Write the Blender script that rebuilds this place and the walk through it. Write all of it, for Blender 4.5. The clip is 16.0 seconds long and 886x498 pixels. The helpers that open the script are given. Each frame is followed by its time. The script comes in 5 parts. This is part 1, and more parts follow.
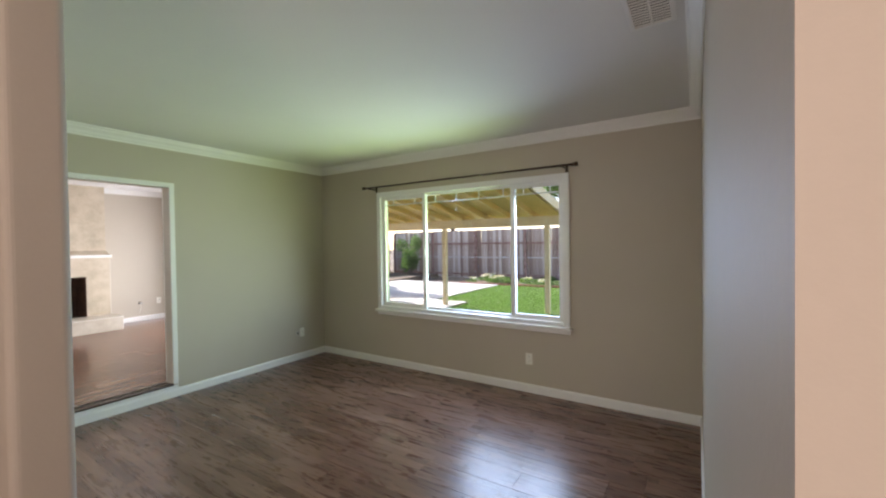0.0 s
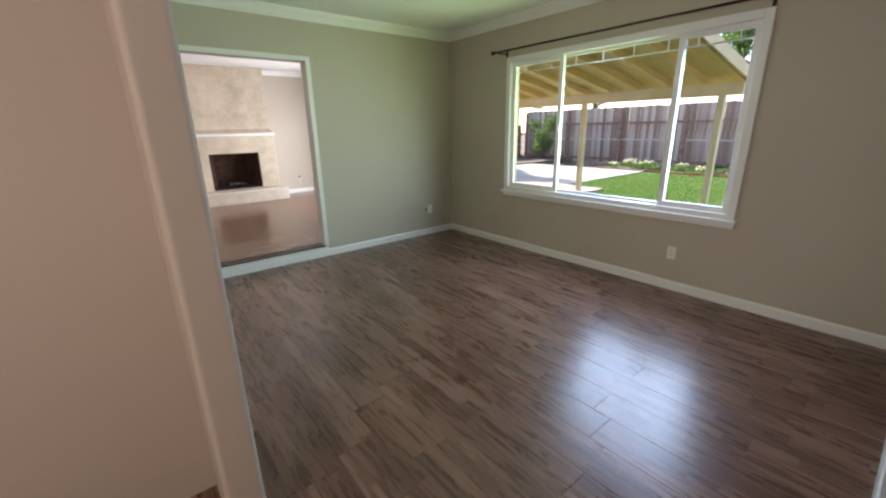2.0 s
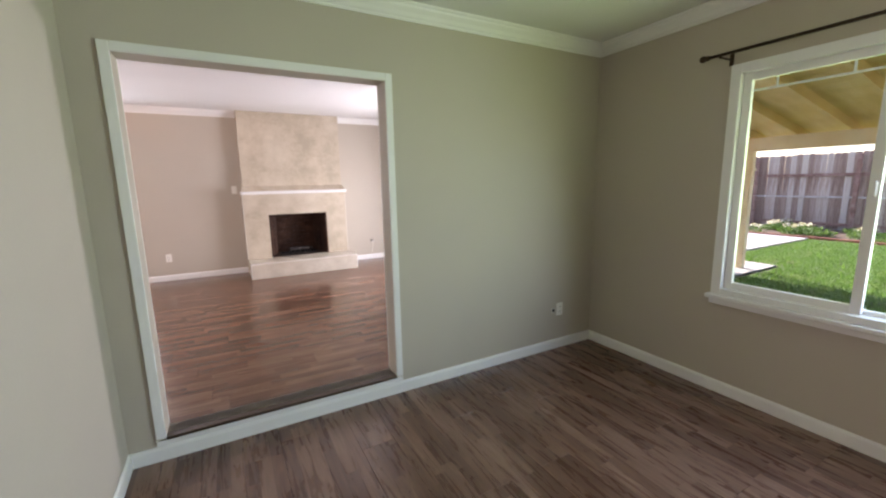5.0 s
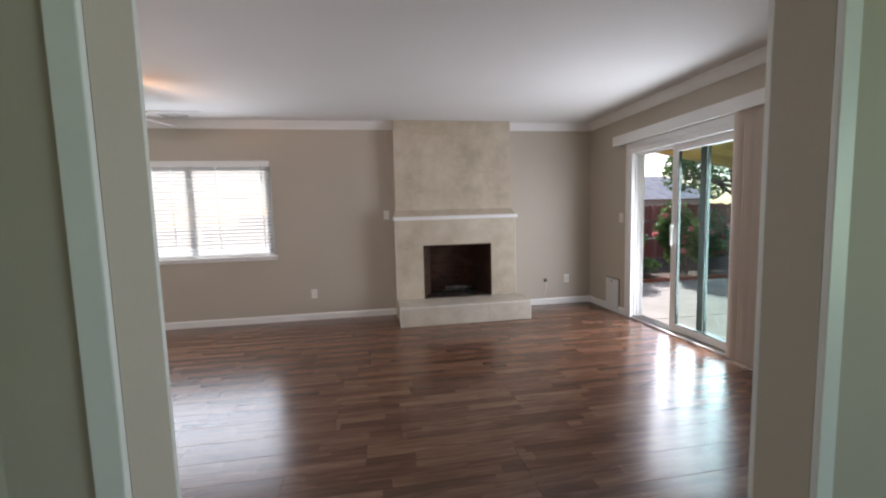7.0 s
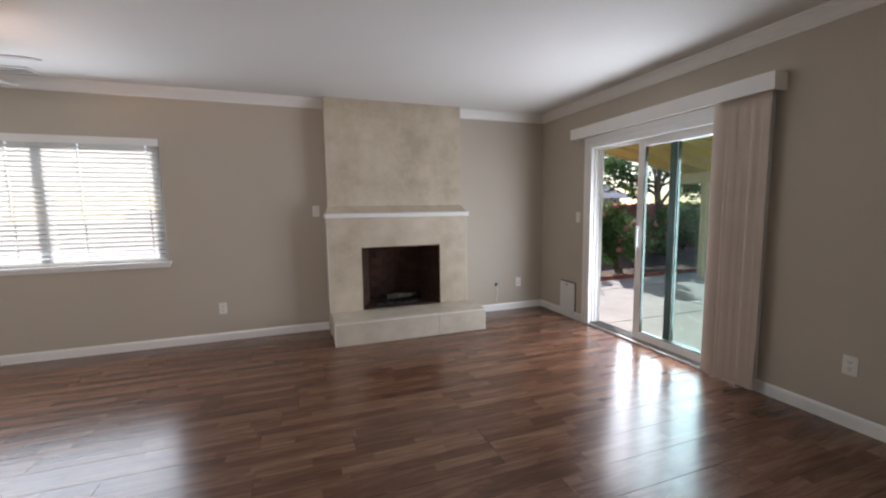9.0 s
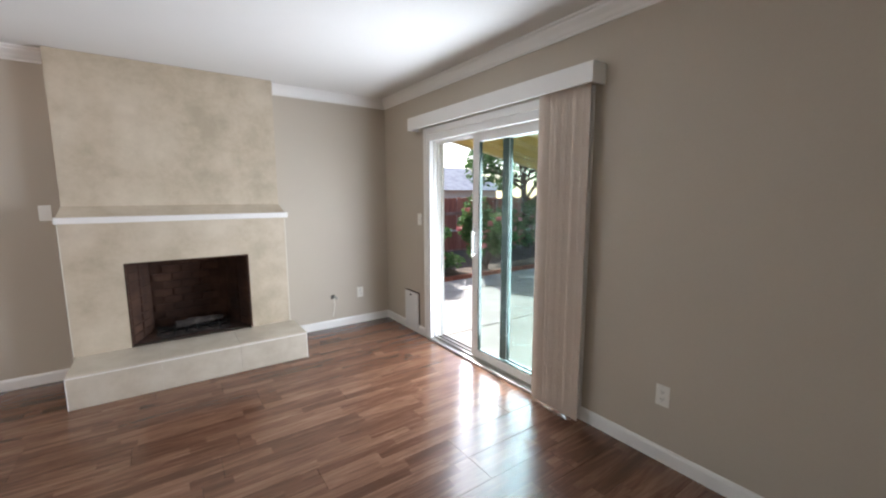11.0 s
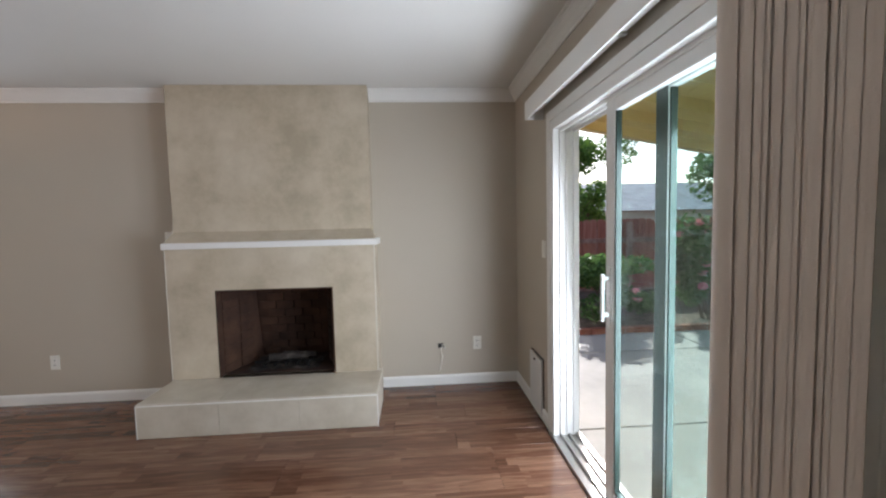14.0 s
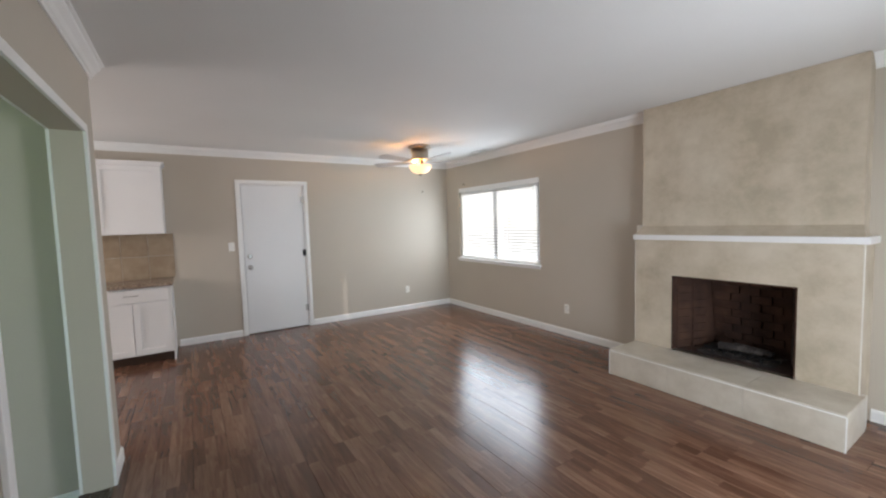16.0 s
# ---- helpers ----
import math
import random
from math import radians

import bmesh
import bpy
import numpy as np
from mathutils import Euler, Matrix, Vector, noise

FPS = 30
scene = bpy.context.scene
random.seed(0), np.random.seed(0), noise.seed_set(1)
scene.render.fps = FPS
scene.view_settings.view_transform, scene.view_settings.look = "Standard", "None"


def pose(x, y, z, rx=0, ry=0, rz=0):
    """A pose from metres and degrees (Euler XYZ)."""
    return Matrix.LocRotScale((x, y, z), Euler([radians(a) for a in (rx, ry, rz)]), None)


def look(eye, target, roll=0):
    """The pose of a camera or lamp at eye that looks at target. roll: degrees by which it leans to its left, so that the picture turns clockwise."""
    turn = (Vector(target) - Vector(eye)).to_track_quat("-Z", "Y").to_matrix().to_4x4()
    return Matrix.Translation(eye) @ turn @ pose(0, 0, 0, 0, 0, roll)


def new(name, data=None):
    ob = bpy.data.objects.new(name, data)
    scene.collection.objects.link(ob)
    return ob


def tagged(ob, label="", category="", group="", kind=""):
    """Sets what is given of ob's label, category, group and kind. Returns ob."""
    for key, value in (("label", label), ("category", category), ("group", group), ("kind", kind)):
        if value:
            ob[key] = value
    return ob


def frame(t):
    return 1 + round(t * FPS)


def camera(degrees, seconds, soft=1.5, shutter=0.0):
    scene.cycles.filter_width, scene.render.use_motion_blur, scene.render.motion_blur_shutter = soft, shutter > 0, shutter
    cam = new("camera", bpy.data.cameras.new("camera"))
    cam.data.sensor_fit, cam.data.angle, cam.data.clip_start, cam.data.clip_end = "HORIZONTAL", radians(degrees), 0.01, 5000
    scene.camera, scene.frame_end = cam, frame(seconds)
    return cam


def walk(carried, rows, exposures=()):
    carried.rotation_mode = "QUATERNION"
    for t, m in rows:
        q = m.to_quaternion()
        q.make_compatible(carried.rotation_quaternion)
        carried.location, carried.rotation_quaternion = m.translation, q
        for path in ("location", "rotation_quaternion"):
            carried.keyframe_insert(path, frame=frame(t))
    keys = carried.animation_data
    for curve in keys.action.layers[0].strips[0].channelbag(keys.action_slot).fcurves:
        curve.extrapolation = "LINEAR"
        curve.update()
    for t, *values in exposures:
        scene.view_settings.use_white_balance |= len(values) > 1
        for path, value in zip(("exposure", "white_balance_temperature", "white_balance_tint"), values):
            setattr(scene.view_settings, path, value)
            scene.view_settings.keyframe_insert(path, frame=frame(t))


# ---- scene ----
cam = camera(96.4, 16.0, soft=2.2)
PATH = [
    (0, (-3.801, -4.44, 1.51), (-2.117, -3.362, 1.481), -0.8),
    (0.5, (-3.862, -4.477, 1.52), (-2.408, -3.112, 1.364), -1.1),
    (1, (-3.848, -4.483, 1.49), (-2.544, -2.999, 1.176), -1.0),
    (1.5, (-3.772, -4.456, 1.457), (-2.535, -2.95, 1.01), -1.2),
    (2, (-3.637, -4.356, 1.424), (-2.445, -2.86, 0.839), -1.1),
    (2.5, (-3.487, -4.103, 1.412), (-2.288, -2.633, 0.778), -0.7),
    (3, (-3.302, -3.908, 1.444), (-2.058, -2.484, 0.794), -0.9),
    (3.5, (-3.072, -3.676, 1.424), (-1.808, -2.26, 0.794), -0.8),
    (4, (-2.968, -3.335, 1.433), (-1.751, -1.85, 0.875), -0.8),
    (4.5, (-2.906, -2.936, 1.465), (-1.784, -1.341, 1.017), -0.9),
    (5, (-2.88, -2.467, 1.474), (-1.939, -0.734, 1.142), -1.1),
    (5.2, (-2.898, -2.277, 1.464), (-2.06, -0.484, 1.178), -1.2),
    (7.3, (-2.866, -0.493, 1.417), (-2.552, 1.475, 1.24), -1.6),
    (7.5, (-2.905, -0.375, 1.444), (-2.581, 1.589, 1.253), -1.3),
    (8, (-2.898, -0.164, 1.428), (-2.598, 1.804, 1.235), -1.3),
    (8.5, (-2.866, -0.067, 1.418), (-2.5, 1.89, 1.227), -1.4),
    (9, (-2.901, -0.014, 1.433), (-2.232, 1.86, 1.228), -0.8),
    (9.2, (-2.793, -0.043, 1.426), (-2.043, 1.8, 1.225), -0.9),
    (11.3, (-1.957, 0.441, 1.559), (-0.744, 2.01, 1.305), -0.0),
    (11.5, (-1.902, 0.521, 1.573), (-0.627, 2.045, 1.343), -0.1),
    (12, (-1.555, 0.734, 1.621), (-0.187, 2.173, 1.386), 0.0),
    (12.5, (-1.29, 0.997, 1.6), (0.094, 2.424, 1.379), 0.1),
    (13, (-1.042, 1.234, 1.557), (0.233, 2.765, 1.374), -0.4),
    (13.5, (-0.898, 1.307, 1.529), (-0.015, 3.093, 1.361), -1.0),
    (14, (-0.795, 1.124, 1.496), (-0.661, 3.115, 1.366), -1.3),
    (14.5, (-0.708, 0.804, 1.489), (-1.179, 2.745, 1.392), -1.3),
    (15, (-0.564, 0.625, 1.536), (-1.609, 2.327, 1.427), -1.7),
    (15.5, (-0.444, 0.62, 1.564), (-1.917, 1.968, 1.449), -1.8),
    (16, (-0.45, 0.575, 1.567), (-2.132, 1.649, 1.431), -1.7),
]
walk(cam, [(t, look(eye, target, roll)) for t, eye, target, roll in PATH],
     [(0, 1.5, 6650, 22), (2, 1.5, 6600, 22), (5.2, 1.5, 6650, 30), (7.3, 0.5, 6300, 20), (9.2, 0.5, 6300, 20), (11.4, 1.12, 6150, 16), (13.0, 1.0, 6100, 15), (14.0, 0.55, 6200, 16), (15.0, 0.58, 6250, 16), (16, 0.70, 6250, 16)])

# world, sun and sky
SUN_AZ = math.atan2(0.28, 0.96)
SUN_EL = radians(32)
world = bpy.data.worlds.new("sky")
scene.world = world
world.use_nodes = True
wn = world.node_tree
sky = wn.nodes.new("ShaderNodeTexSky")
sky.sky_type = 'NISHITA'
sky.sun_disc = False
sky.sun_elevation = SUN_EL
sky.sun_rotation = SUN_AZ
wn.links.new(sky.outputs[0], wn.nodes["Background"].inputs[0])
wn.nodes["Background"].inputs[1].default_value = 0.15

sun = bpy.data.lights.new("sun", 'SUN')
sun.energy, sun.angle, sun.color = 5.0, radians(0.5), (1.0, 0.95, 0.86)
new("sun", sun).matrix_world = look((0.28 * 9, 0.96 * 9, 9.0 * math.tan(SUN_EL)), (0, 0, 0))


def area_lamp(name, eye, target, width, height, watts, color, spread=180):
    d = bpy.data.lights.new(name, 'AREA')
    d.shape, d.size, d.size_y, d.energy, d.color, d.spread = 'RECTANGLE', width, height, watts, color, radians(spread)
    ob = new(name, d)
    ob.matrix_world = look(eye, target)
    return ob


# daylight in the openings: sky light falls, light off the sunny lawn rises
area_lamp("daylight_dining_sky", (0.30, -2.70, 1.45), (-1.0, -2.55, 0.80), 1.35, 1.3, 20, (0.52, 0.72, 1.0), 150)
area_lamp("daylight_dining_lawn", (0.29, -2.24, 1.35), (-1.0, -1.30, 1.95), 2.2, 1.2, 9.5, (0.66, 1.0, 0.42), 130)
area_lamp("daylight_slider", (0.24, 2.60, 1.05), (-1.0, 2.5, 0.98), 1.25, 1.55, 54, (0.87, 0.95, 1.0))
area_lamp("daylight_back", (-5.02, 4.385, 1.54), (-5.02, 3.4, 1.46), 1.7, 1.05, 20, (0.80, 0.93, 1.0))
# Added lamp for the hall's warm light: source unseen, wall behind it closed.
area_lamp("daylight_hall", (-5.35, -4.4, 1.6), (-3.6, -4.2, 1.3), 1.0, 1.4, 12.5, (1.0, 0.86, 0.76))
# Added fill lamp that brightens the kitchen end; no window is built there.
area_lamp("daylight_kitchen", (-4.9, -2.5, 1.7), (-4.9, 0, 1.4), 1.6, 1.0, 30, (1.0, 0.95, 0.9))


# ---------------------------------------------------------------- materials
def mat(name):
    m = bpy.data.materials.new(name)
    m.use_nodes = True
    return m, m.node_tree, m.node_tree.nodes["Principled BSDF"]


def nd(nt, kind, **kw):
    n = nt.nodes.new("ShaderNode" + kind)
    for k, v in kw.items():
        if k.startswith("i_"):
            n.inputs[k[2:]].default_value = v
        else:
            setattr(n, k, v)
    return n


def ramp(nt, fac, stops):
    r = nd(nt, "ValToRGB")
    r.color_ramp.elements[0].position, r.color_ramp.elements[0].color = stops[0][0], (*stops[0][1], 1)
    r.color_ramp.elements[1].position, r.color_ramp.elements[1].color = stops[-1][0], (*stops[-1][1], 1)
    for p, c in stops[1:-1]:
        r.color_ramp.elements.new(p).color = (*c, 1)
    nt.links.new(fac, r.inputs[0])
    return r.outputs[0]


def scaled(c, k):
    return tuple(min(1.0, v * k) for v in c)


def surface(name, color, rough=0.5, metal=0.0, vary=0.08, scale=2.0, bump=0.1, fine=120.0, spec=0.5, translucent=0.0):
    """Two scales of variation in colour, and fine relief."""
    m, nt, b = mat(name)
    co = nd(nt, "TexCoord").outputs["Object"]
    big = nd(nt, "TexNoise", i_Scale=scale, i_Detail=4.0)
    small = nd(nt, "TexNoise", i_Scale=fine, i_Detail=3.0)
    nt.links.new(co, big.inputs["Vector"])
    nt.links.new(co, small.inputs["Vector"])
    both = nd(nt, "Math", operation='MULTIPLY_ADD')
    nt.links.new(small.outputs[0], both.inputs[0])
    both.inputs[1].default_value = 0.35
    nt.links.new(big.outputs[0], both.inputs[2])
    nt.links.new(ramp(nt, both.outputs[0], [(0.40, scaled(color, 1 - vary)), (0.95, scaled(color, 1 + vary))]), b.inputs["Base Color"])
    b.inputs["Roughness"].default_value, b.inputs["Metallic"].default_value = rough, metal
    b.inputs["Specular IOR Level"].default_value = spec
    if bump:
        bp = nd(nt, "Bump", i_Strength=bump, i_Distance=0.002)
        nt.links.new(small.outputs[0], bp.inputs["Height"])
        nt.links.new(bp.outputs[0], b.inputs["Normal"])
    if translucent:
        tr = nd(nt, "BsdfTranslucent")
        tr.inputs[0].default_value = (*color, 1)
        mx = nd(nt, "MixShader")
        mx.inputs[0].default_value = translucent
        nt.links.new(b.outputs[0], mx.inputs[1])
        nt.links.new(tr.outputs[0], mx.inputs[2])
        nt.links.new(mx.outputs[0], nt.nodes["Material Output"].inputs[0])
    return m


def plank_wood(name, axis, tones, rough):
    """Laminate boards printed as three strips each: short staves of their own tone, grain along one axis, dark flecks."""
    m, nt, b = mat(name)
    co = nd(nt, "TexCoord").outputs["Object"]
    rnd = nd(nt, "ObjectInfo").outputs["Random"]

    def math_node(op, x, y=0.0, z=0.0):
        n = nd(nt, "Math", operation=op)
        for k, v in enumerate((x, y, z)):
            if isinstance(v, (int, float)):
                n.inputs[k].default_value = v
            else:
                nt.links.new(v, n.inputs[k])
        return n.outputs[0]

    def grain(across, along, detail, distortion, vec):
        mp = nd(nt, "Mapping")
        mp.inputs["Scale"].default_value = (along, across, 8) if axis == 0 else (across, along, 8)
        nt.links.new(vec, mp.inputs[0])
        g = nd(nt, "TexNoise", i_Scale=1.0, i_Detail=detail, i_Roughness=0.6, i_Distortion=distortion)
        nt.links.new(mp.outputs[0], g.inputs["Vector"])
        return g.outputs[0]
    sep = nd(nt, "SeparateXYZ")
    nt.links.new(co, sep.inputs[0])
    u, v = (sep.outputs[0], sep.outputs[1]) if axis == 0 else (sep.outputs[1], sep.outputs[0])
    strip = math_node('FLOOR', math_node('MULTIPLY_ADD', v, 1 / 0.065, 1.5))
    lag = nd(nt, "TexWhiteNoise", noise_dimensions='2D')
    both = nd(nt, "CombineXYZ")
    nt.links.new(strip, both.inputs[0])
    nt.links.new(math_node('MULTIPLY', rnd, 91.7), both.inputs[1])
    nt.links.new(both.outputs[0], lag.inputs["Vector"])
    stave = math_node('FLOOR', math_node('ADD', math_node('MULTIPLY', u, 1 / 0.55), math_node('MULTIPLY', lag.outputs["Value"], 7.0)))
    cell = nd(nt, "CombineXYZ")
    nt.links.new(strip, cell.inputs[0])
    nt.links.new(stave, cell.inputs[1])
    nt.links.new(math_node('MULTIPLY', rnd, 57.3), cell.inputs[2])
    tone = nd(nt, "TexWhiteNoise", noise_dimensions='3D')
    nt.links.new(cell.outputs[0], tone.inputs["Vector"])
    shift = nd(nt, "VectorMath", operation='MULTIPLY_ADD')
    nt.links.new(tone.outputs["Color"], shift.inputs[0])
    shift.inputs[1].default_value = (37, 53, 11)
    nt.links.new(co, shift.inputs[2])
    broad = grain(26, 2.6, 6.0, 1.1, shift.outputs[0])
    fine = grain(150, 5.0, 3.0, 0.2, shift.outputs[0])
    fleck = grain(75, 9.0, 4.0, 0.8, shift.outputs[0])
    mix = math_node('ADD', math_node('MULTIPLY', broad, 0.66), math_node('ADD', math_node('MULTIPLY', fine, 0.16), math_node('MULTIPLY', tone.outputs["Value"], 0.21)))
    dark = nd(nt, "MapRange")
    dark.inputs["From Min"].default_value, dark.inputs["From Max"].default_value = 0.27, 0.38
    dark.inputs["To Min"].default_value, dark.inputs["To Max"].default_value = 0.80, 1.0
    nt.links.new(fleck, dark.inputs["Value"])
    base = ramp(nt, mix, [(0.36, tones[0]), (0.48, tones[1]), (0.58, tones[2]), (0.74, tones[3])])
    mul = nd(nt, "VectorMath", operation='SCALE')
    nt.links.new(base, mul.inputs[0])
    nt.links.new(dark.outputs[0], mul.inputs["Scale"])
    nt.links.new(mul.outputs[0], b.inputs["Base Color"])
    b.inputs["Specular IOR Level"].default_value = 0.65
    nt.links.new(math_node('MULTIPLY_ADD', broad, 0.10, rough - 0.05), b.inputs["Roughness"])
    bp = nd(nt, "Bump", i_Strength=0.10, i_Distance=0.001)
    nt.links.new(mix, bp.inputs["Height"])
    nt.links.new(bp.outputs[0], b.inputs["Normal"])
    return m


def glass(name, tint, gloss=0.09):
    m, nt, b = mat(name)
    nt.nodes.remove(b)
    t, g, f, mx = nd(nt, "BsdfTransparent"), nd(nt, "BsdfGlossy"), nd(nt, "LayerWeight"), nd(nt, "MixShader")
    t.inputs[0].default_value = (*tint, 1)
    g.inputs["Roughness"].default_value = 0.02
    f.inputs[0].default_value = 0.5
    pw = nd(nt, "Math", operation='POWER')
    pw.inputs[1].default_value = 4.0
    nt.links.new(f.outputs["Facing"], pw.inputs[0])
    ml = nd(nt, "Math", operation='MULTIPLY_ADD')
    ml.inputs[1].default_value, ml.inputs[2].default_value = 0.5, 0.025
    nt.links.new(pw.outputs[0], ml.inputs[0])
    nt.links.new(ml.outputs[0], mx.inputs[0])
    nt.links.new(t.outputs[0], mx.inputs[1])
    nt.links.new(g.outputs[0], mx.inputs[2])
    nt.links.new(mx.outputs[0], nt.nodes["Material Output"].inputs[0])
    return m


def stained(name, a, b_, c, scale=(1, 1, 1), size=3.0, rough=0.8, bump=0.4, island=0.0):
    """Weathered surface of three tones."""
    m, nt, b = mat(name)
    co = nd(nt, "TexCoord").outputs["Object"]
    mp = nd(nt, "Mapping")
    mp.inputs["Scale"].default_value = scale
    nt.links.new(co, mp.inputs[0])
    n1 = nd(nt, "TexNoise", i_Scale=size, i_Detail=8.0, i_Roughness=0.65)
    nt.links.new(mp.outputs[0], n1.inputs["Vector"])
    fac = n1.outputs[0]
    if island:
        src = nd(nt, "ObjectInfo").outputs["Random"] if island > 0 else nd(nt, "NewGeometry").outputs["Random Per Island"]
        ad = nd(nt, "Math", operation='MULTIPLY_ADD')
        nt.links.new(src, ad.inputs[0])
        ad.inputs[1].default_value = abs(island)
        sb = nd(nt, "Math", operation='SUBTRACT')
        nt.links.new(n1.outputs[0], sb.inputs[0])
        sb.inputs[1].default_value = abs(island) / 2
        nt.links.new(sb.outputs[0], ad.inputs[2])
        fac = ad.outputs[0]
    nt.links.new(ramp(nt, fac, [(0.32, a), (0.5, b_), (0.68, c)]), b.inputs["Base Color"])
    b.inputs["Roughness"].default_value = rough
    bp = nd(nt, "Bump", i_Strength=bump, i_Distance=0.004)
    nt.links.new(n1.outputs[0], bp.inputs["Height"])
    nt.links.new(bp.outputs[0], b.inputs["Normal"])
    return m


def leaf(name, a, b_, c):
    m, nt, b = mat(name)
    r = nd(nt, "NewGeometry").outputs["Random Per Island"]
    col = ramp(nt, r, [(0.0, a), (0.5, b_), (1.0, c)])
    nt.links.new(col, b.inputs["Base Color"])
    b.inputs["Roughness"].default_value = 0.55
    tr = nd(nt, "BsdfTranslucent")
    nt.links.new(col, tr.inputs[0])
    mx = nd(nt, "MixShader")
    mx.inputs[0].default_value = 0.5
    nt.links.new(b.outputs[0], mx.inputs[1])
    nt.links.new(tr.outputs[0], mx.inputs[2])
    nt.links.new(mx.outputs[0], nt.nodes["Material Output"].inputs[0])
    return m


def glow(name, color, strength):
    m, nt, b = mat(name)
    b.inputs["Base Color"].default_value = (*color, 1)
    b.inputs["Emission Color"].default_value = (*color, 1)
    b.inputs["Emission Strength"].default_value = strength
    b.inputs["Roughness"].default_value = 0.3
    return m


WALL = surface("wall_paint", (0.495, 0.44, 0.362), 0.62, vary=0.04, scale=1.2, bump=0.22, fine=90, spec=0.3)
CEIL = surface("ceiling_paint", (0.74, 0.73, 0.70), 0.8, vary=0.03, scale=1.0, bump=0.25, fine=70, spec=0.2)
TRIM = surface("trim_paint", (0.80, 0.79, 0.76), 0.35, vary=0.03, scale=3, bump=0.04, fine=60)
VINYL = surface("white_vinyl", (0.82, 0.82, 0.80), 0.3, vary=0.02, scale=3, bump=0.0)
PLASTIC = surface("ivory_plastic", (0.80, 0.78, 0.72), 0.3, vary=0.02, scale=8, bump=0.0)
DARK = surface("dark_slot", (0.03, 0.028, 0.026), 0.6, bump=0.0)
FLOOR_D = plank_wood("dining_laminate", 1, [(0.086, 0.040, 0.025), (0.125, 0.062, 0.039), (0.185, 0.100, 0.066), (0.29, 0.182, 0.13)], 0.28)
FLOOR_F = plank_wood("family_laminate", 0, [(0.088, 0.040, 0.023), (0.125, 0.058, 0.034), (0.175, 0.088, 0.053), (0.26, 0.145, 0.094)], 0.23)
SUBFLOOR = surface("plank_joint", (0.035, 0.022, 0.016), 0.7, bump=0)
NOSING = surface("dark_nosing", (0.05, 0.028, 0.018), 0.35, vary=0.2, scale=20)
PLASTER = stained("fireplace_plaster", (0.41, 0.345, 0.25), (0.52, 0.445, 0.335), (0.60, 0.525, 0.41), (1, 1, 1), 3.2, 0.72, 0.3)
HEARTH = stained("hearth_tile", (0.46, 0.405, 0.32), (0.53, 0.475, 0.385), (0.59, 0.54, 0.45), (1, 1, 1), 5.0, 0.42, 0.08, island=0.08)
GROUT = surface("pale_grout", (0.66, 0.63, 0.56), 0.8, vary=0.05, bump=0.1)
SOOT = stained("sooty_firebrick", (0.022, 0.010, 0.006), (0.050, 0.022, 0.012), (0.085, 0.040, 0.022), (1, 1, 1), 3.0, 0.9, 0.4, island=0.06)
ASH = stained("ash_and_char", (0.012, 0.010, 0.009), (0.035, 0.028, 0.024), (0.11, 0.09, 0.08), (1, 1, 1), 14.0, 0.95, 0.6)
IRON = surface("black_iron", (0.02, 0.02, 0.02), 0.5, metal=0.6, vary=0.3, scale=30)
ROD = surface("bronze_rod", (0.055, 0.032, 0.022), 0.35, metal=0.7, vary=0.2, scale=20, bump=0)
NICKEL = surface("brushed_nickel", (0.50, 0.43, 0.36), 0.28, metal=1.0, vary=0.08, scale=30, bump=0.05)
STEEL = surface("satin_steel", (0.45, 0.44, 0.42), 0.3, metal=1.0, vary=0.05, scale=30, bump=0)
BLADE = surface("fan_blade_wood", (0.50, 0.46, 0.43), 0.3, vary=0.12, scale=6, bump=0.05)
GLOBE = glow("lit_frosted_glass", (1.0, 0.72, 0.38), 0.65)
BLINDFAB = surface("vertical_blind_fabric", (0.58, 0.49, 0.41), 0.8, vary=0.05, scale=4, bump=0.25, fine=220, translucent=0.06)
SLAT = surface("white_blind_slat", (0.84, 0.85, 0.84), 0.45, vary=0.02, bump=0, translucent=0.68)
DOORPAINT = surface("white_door_paint", (0.74, 0.74, 0.73), 0.4, vary=0.02, scale=2, bump=0.06, fine=50)
CABPAINT = surface("white_cabinet_paint", (0.80, 0.79, 0.77), 0.35, vary=0.02, scale=3, bump=0.02)
GRANITE = stained("granite", (0.05, 0.035, 0.025), (0.25, 0.18, 0.13), (0.5, 0.42, 0.34), (1, 1, 1), 45.0, 0.18, 0.02)
SPLASH = stained("backsplash_tile", (0.25, 0.18, 0.115), (0.31, 0.235, 0.155), (0.37, 0.285, 0.195), (1, 1, 1), 9.0, 0.35, 0.1, island=0.15)
GLASS = glass("window_glass", (0.97, 0.985, 0.98))
GLASS_T = glass("door_glass", (0.88, 0.945, 0.932))
GLASSEDGE = surface("green_seal", (0.03, 0.052, 0.044), 0.3, vary=0.1, bump=0)
SCREEN = surface("insect_screen_frame", (0.62, 0.64, 0.64), 0.5, bump=0)
YELLOW = stained("yellow_porch_paint", (0.66, 0.47, 0.15), (0.74, 0.55, 0.20), (0.80, 0.62, 0.26), (1, 6, 1), 2.0, 0.6, 0.1, island=0.12)
POSTPAINT = stained("cream_post_paint", (0.72, 0.56, 0.31), (0.78, 0.63, 0.38), (0.82, 0.69, 0.45), (1, 1, 1), 3.0, 0.6, 0.1)
FENCE_G = stained("weathered_fence_wood", (0.26, 0.165, 0.13), (0.46, 0.335, 0.28), (0.62, 0.54, 0.48), (9, 9, 0.7), 1.6, 0.85, 0.4, island=0.4)
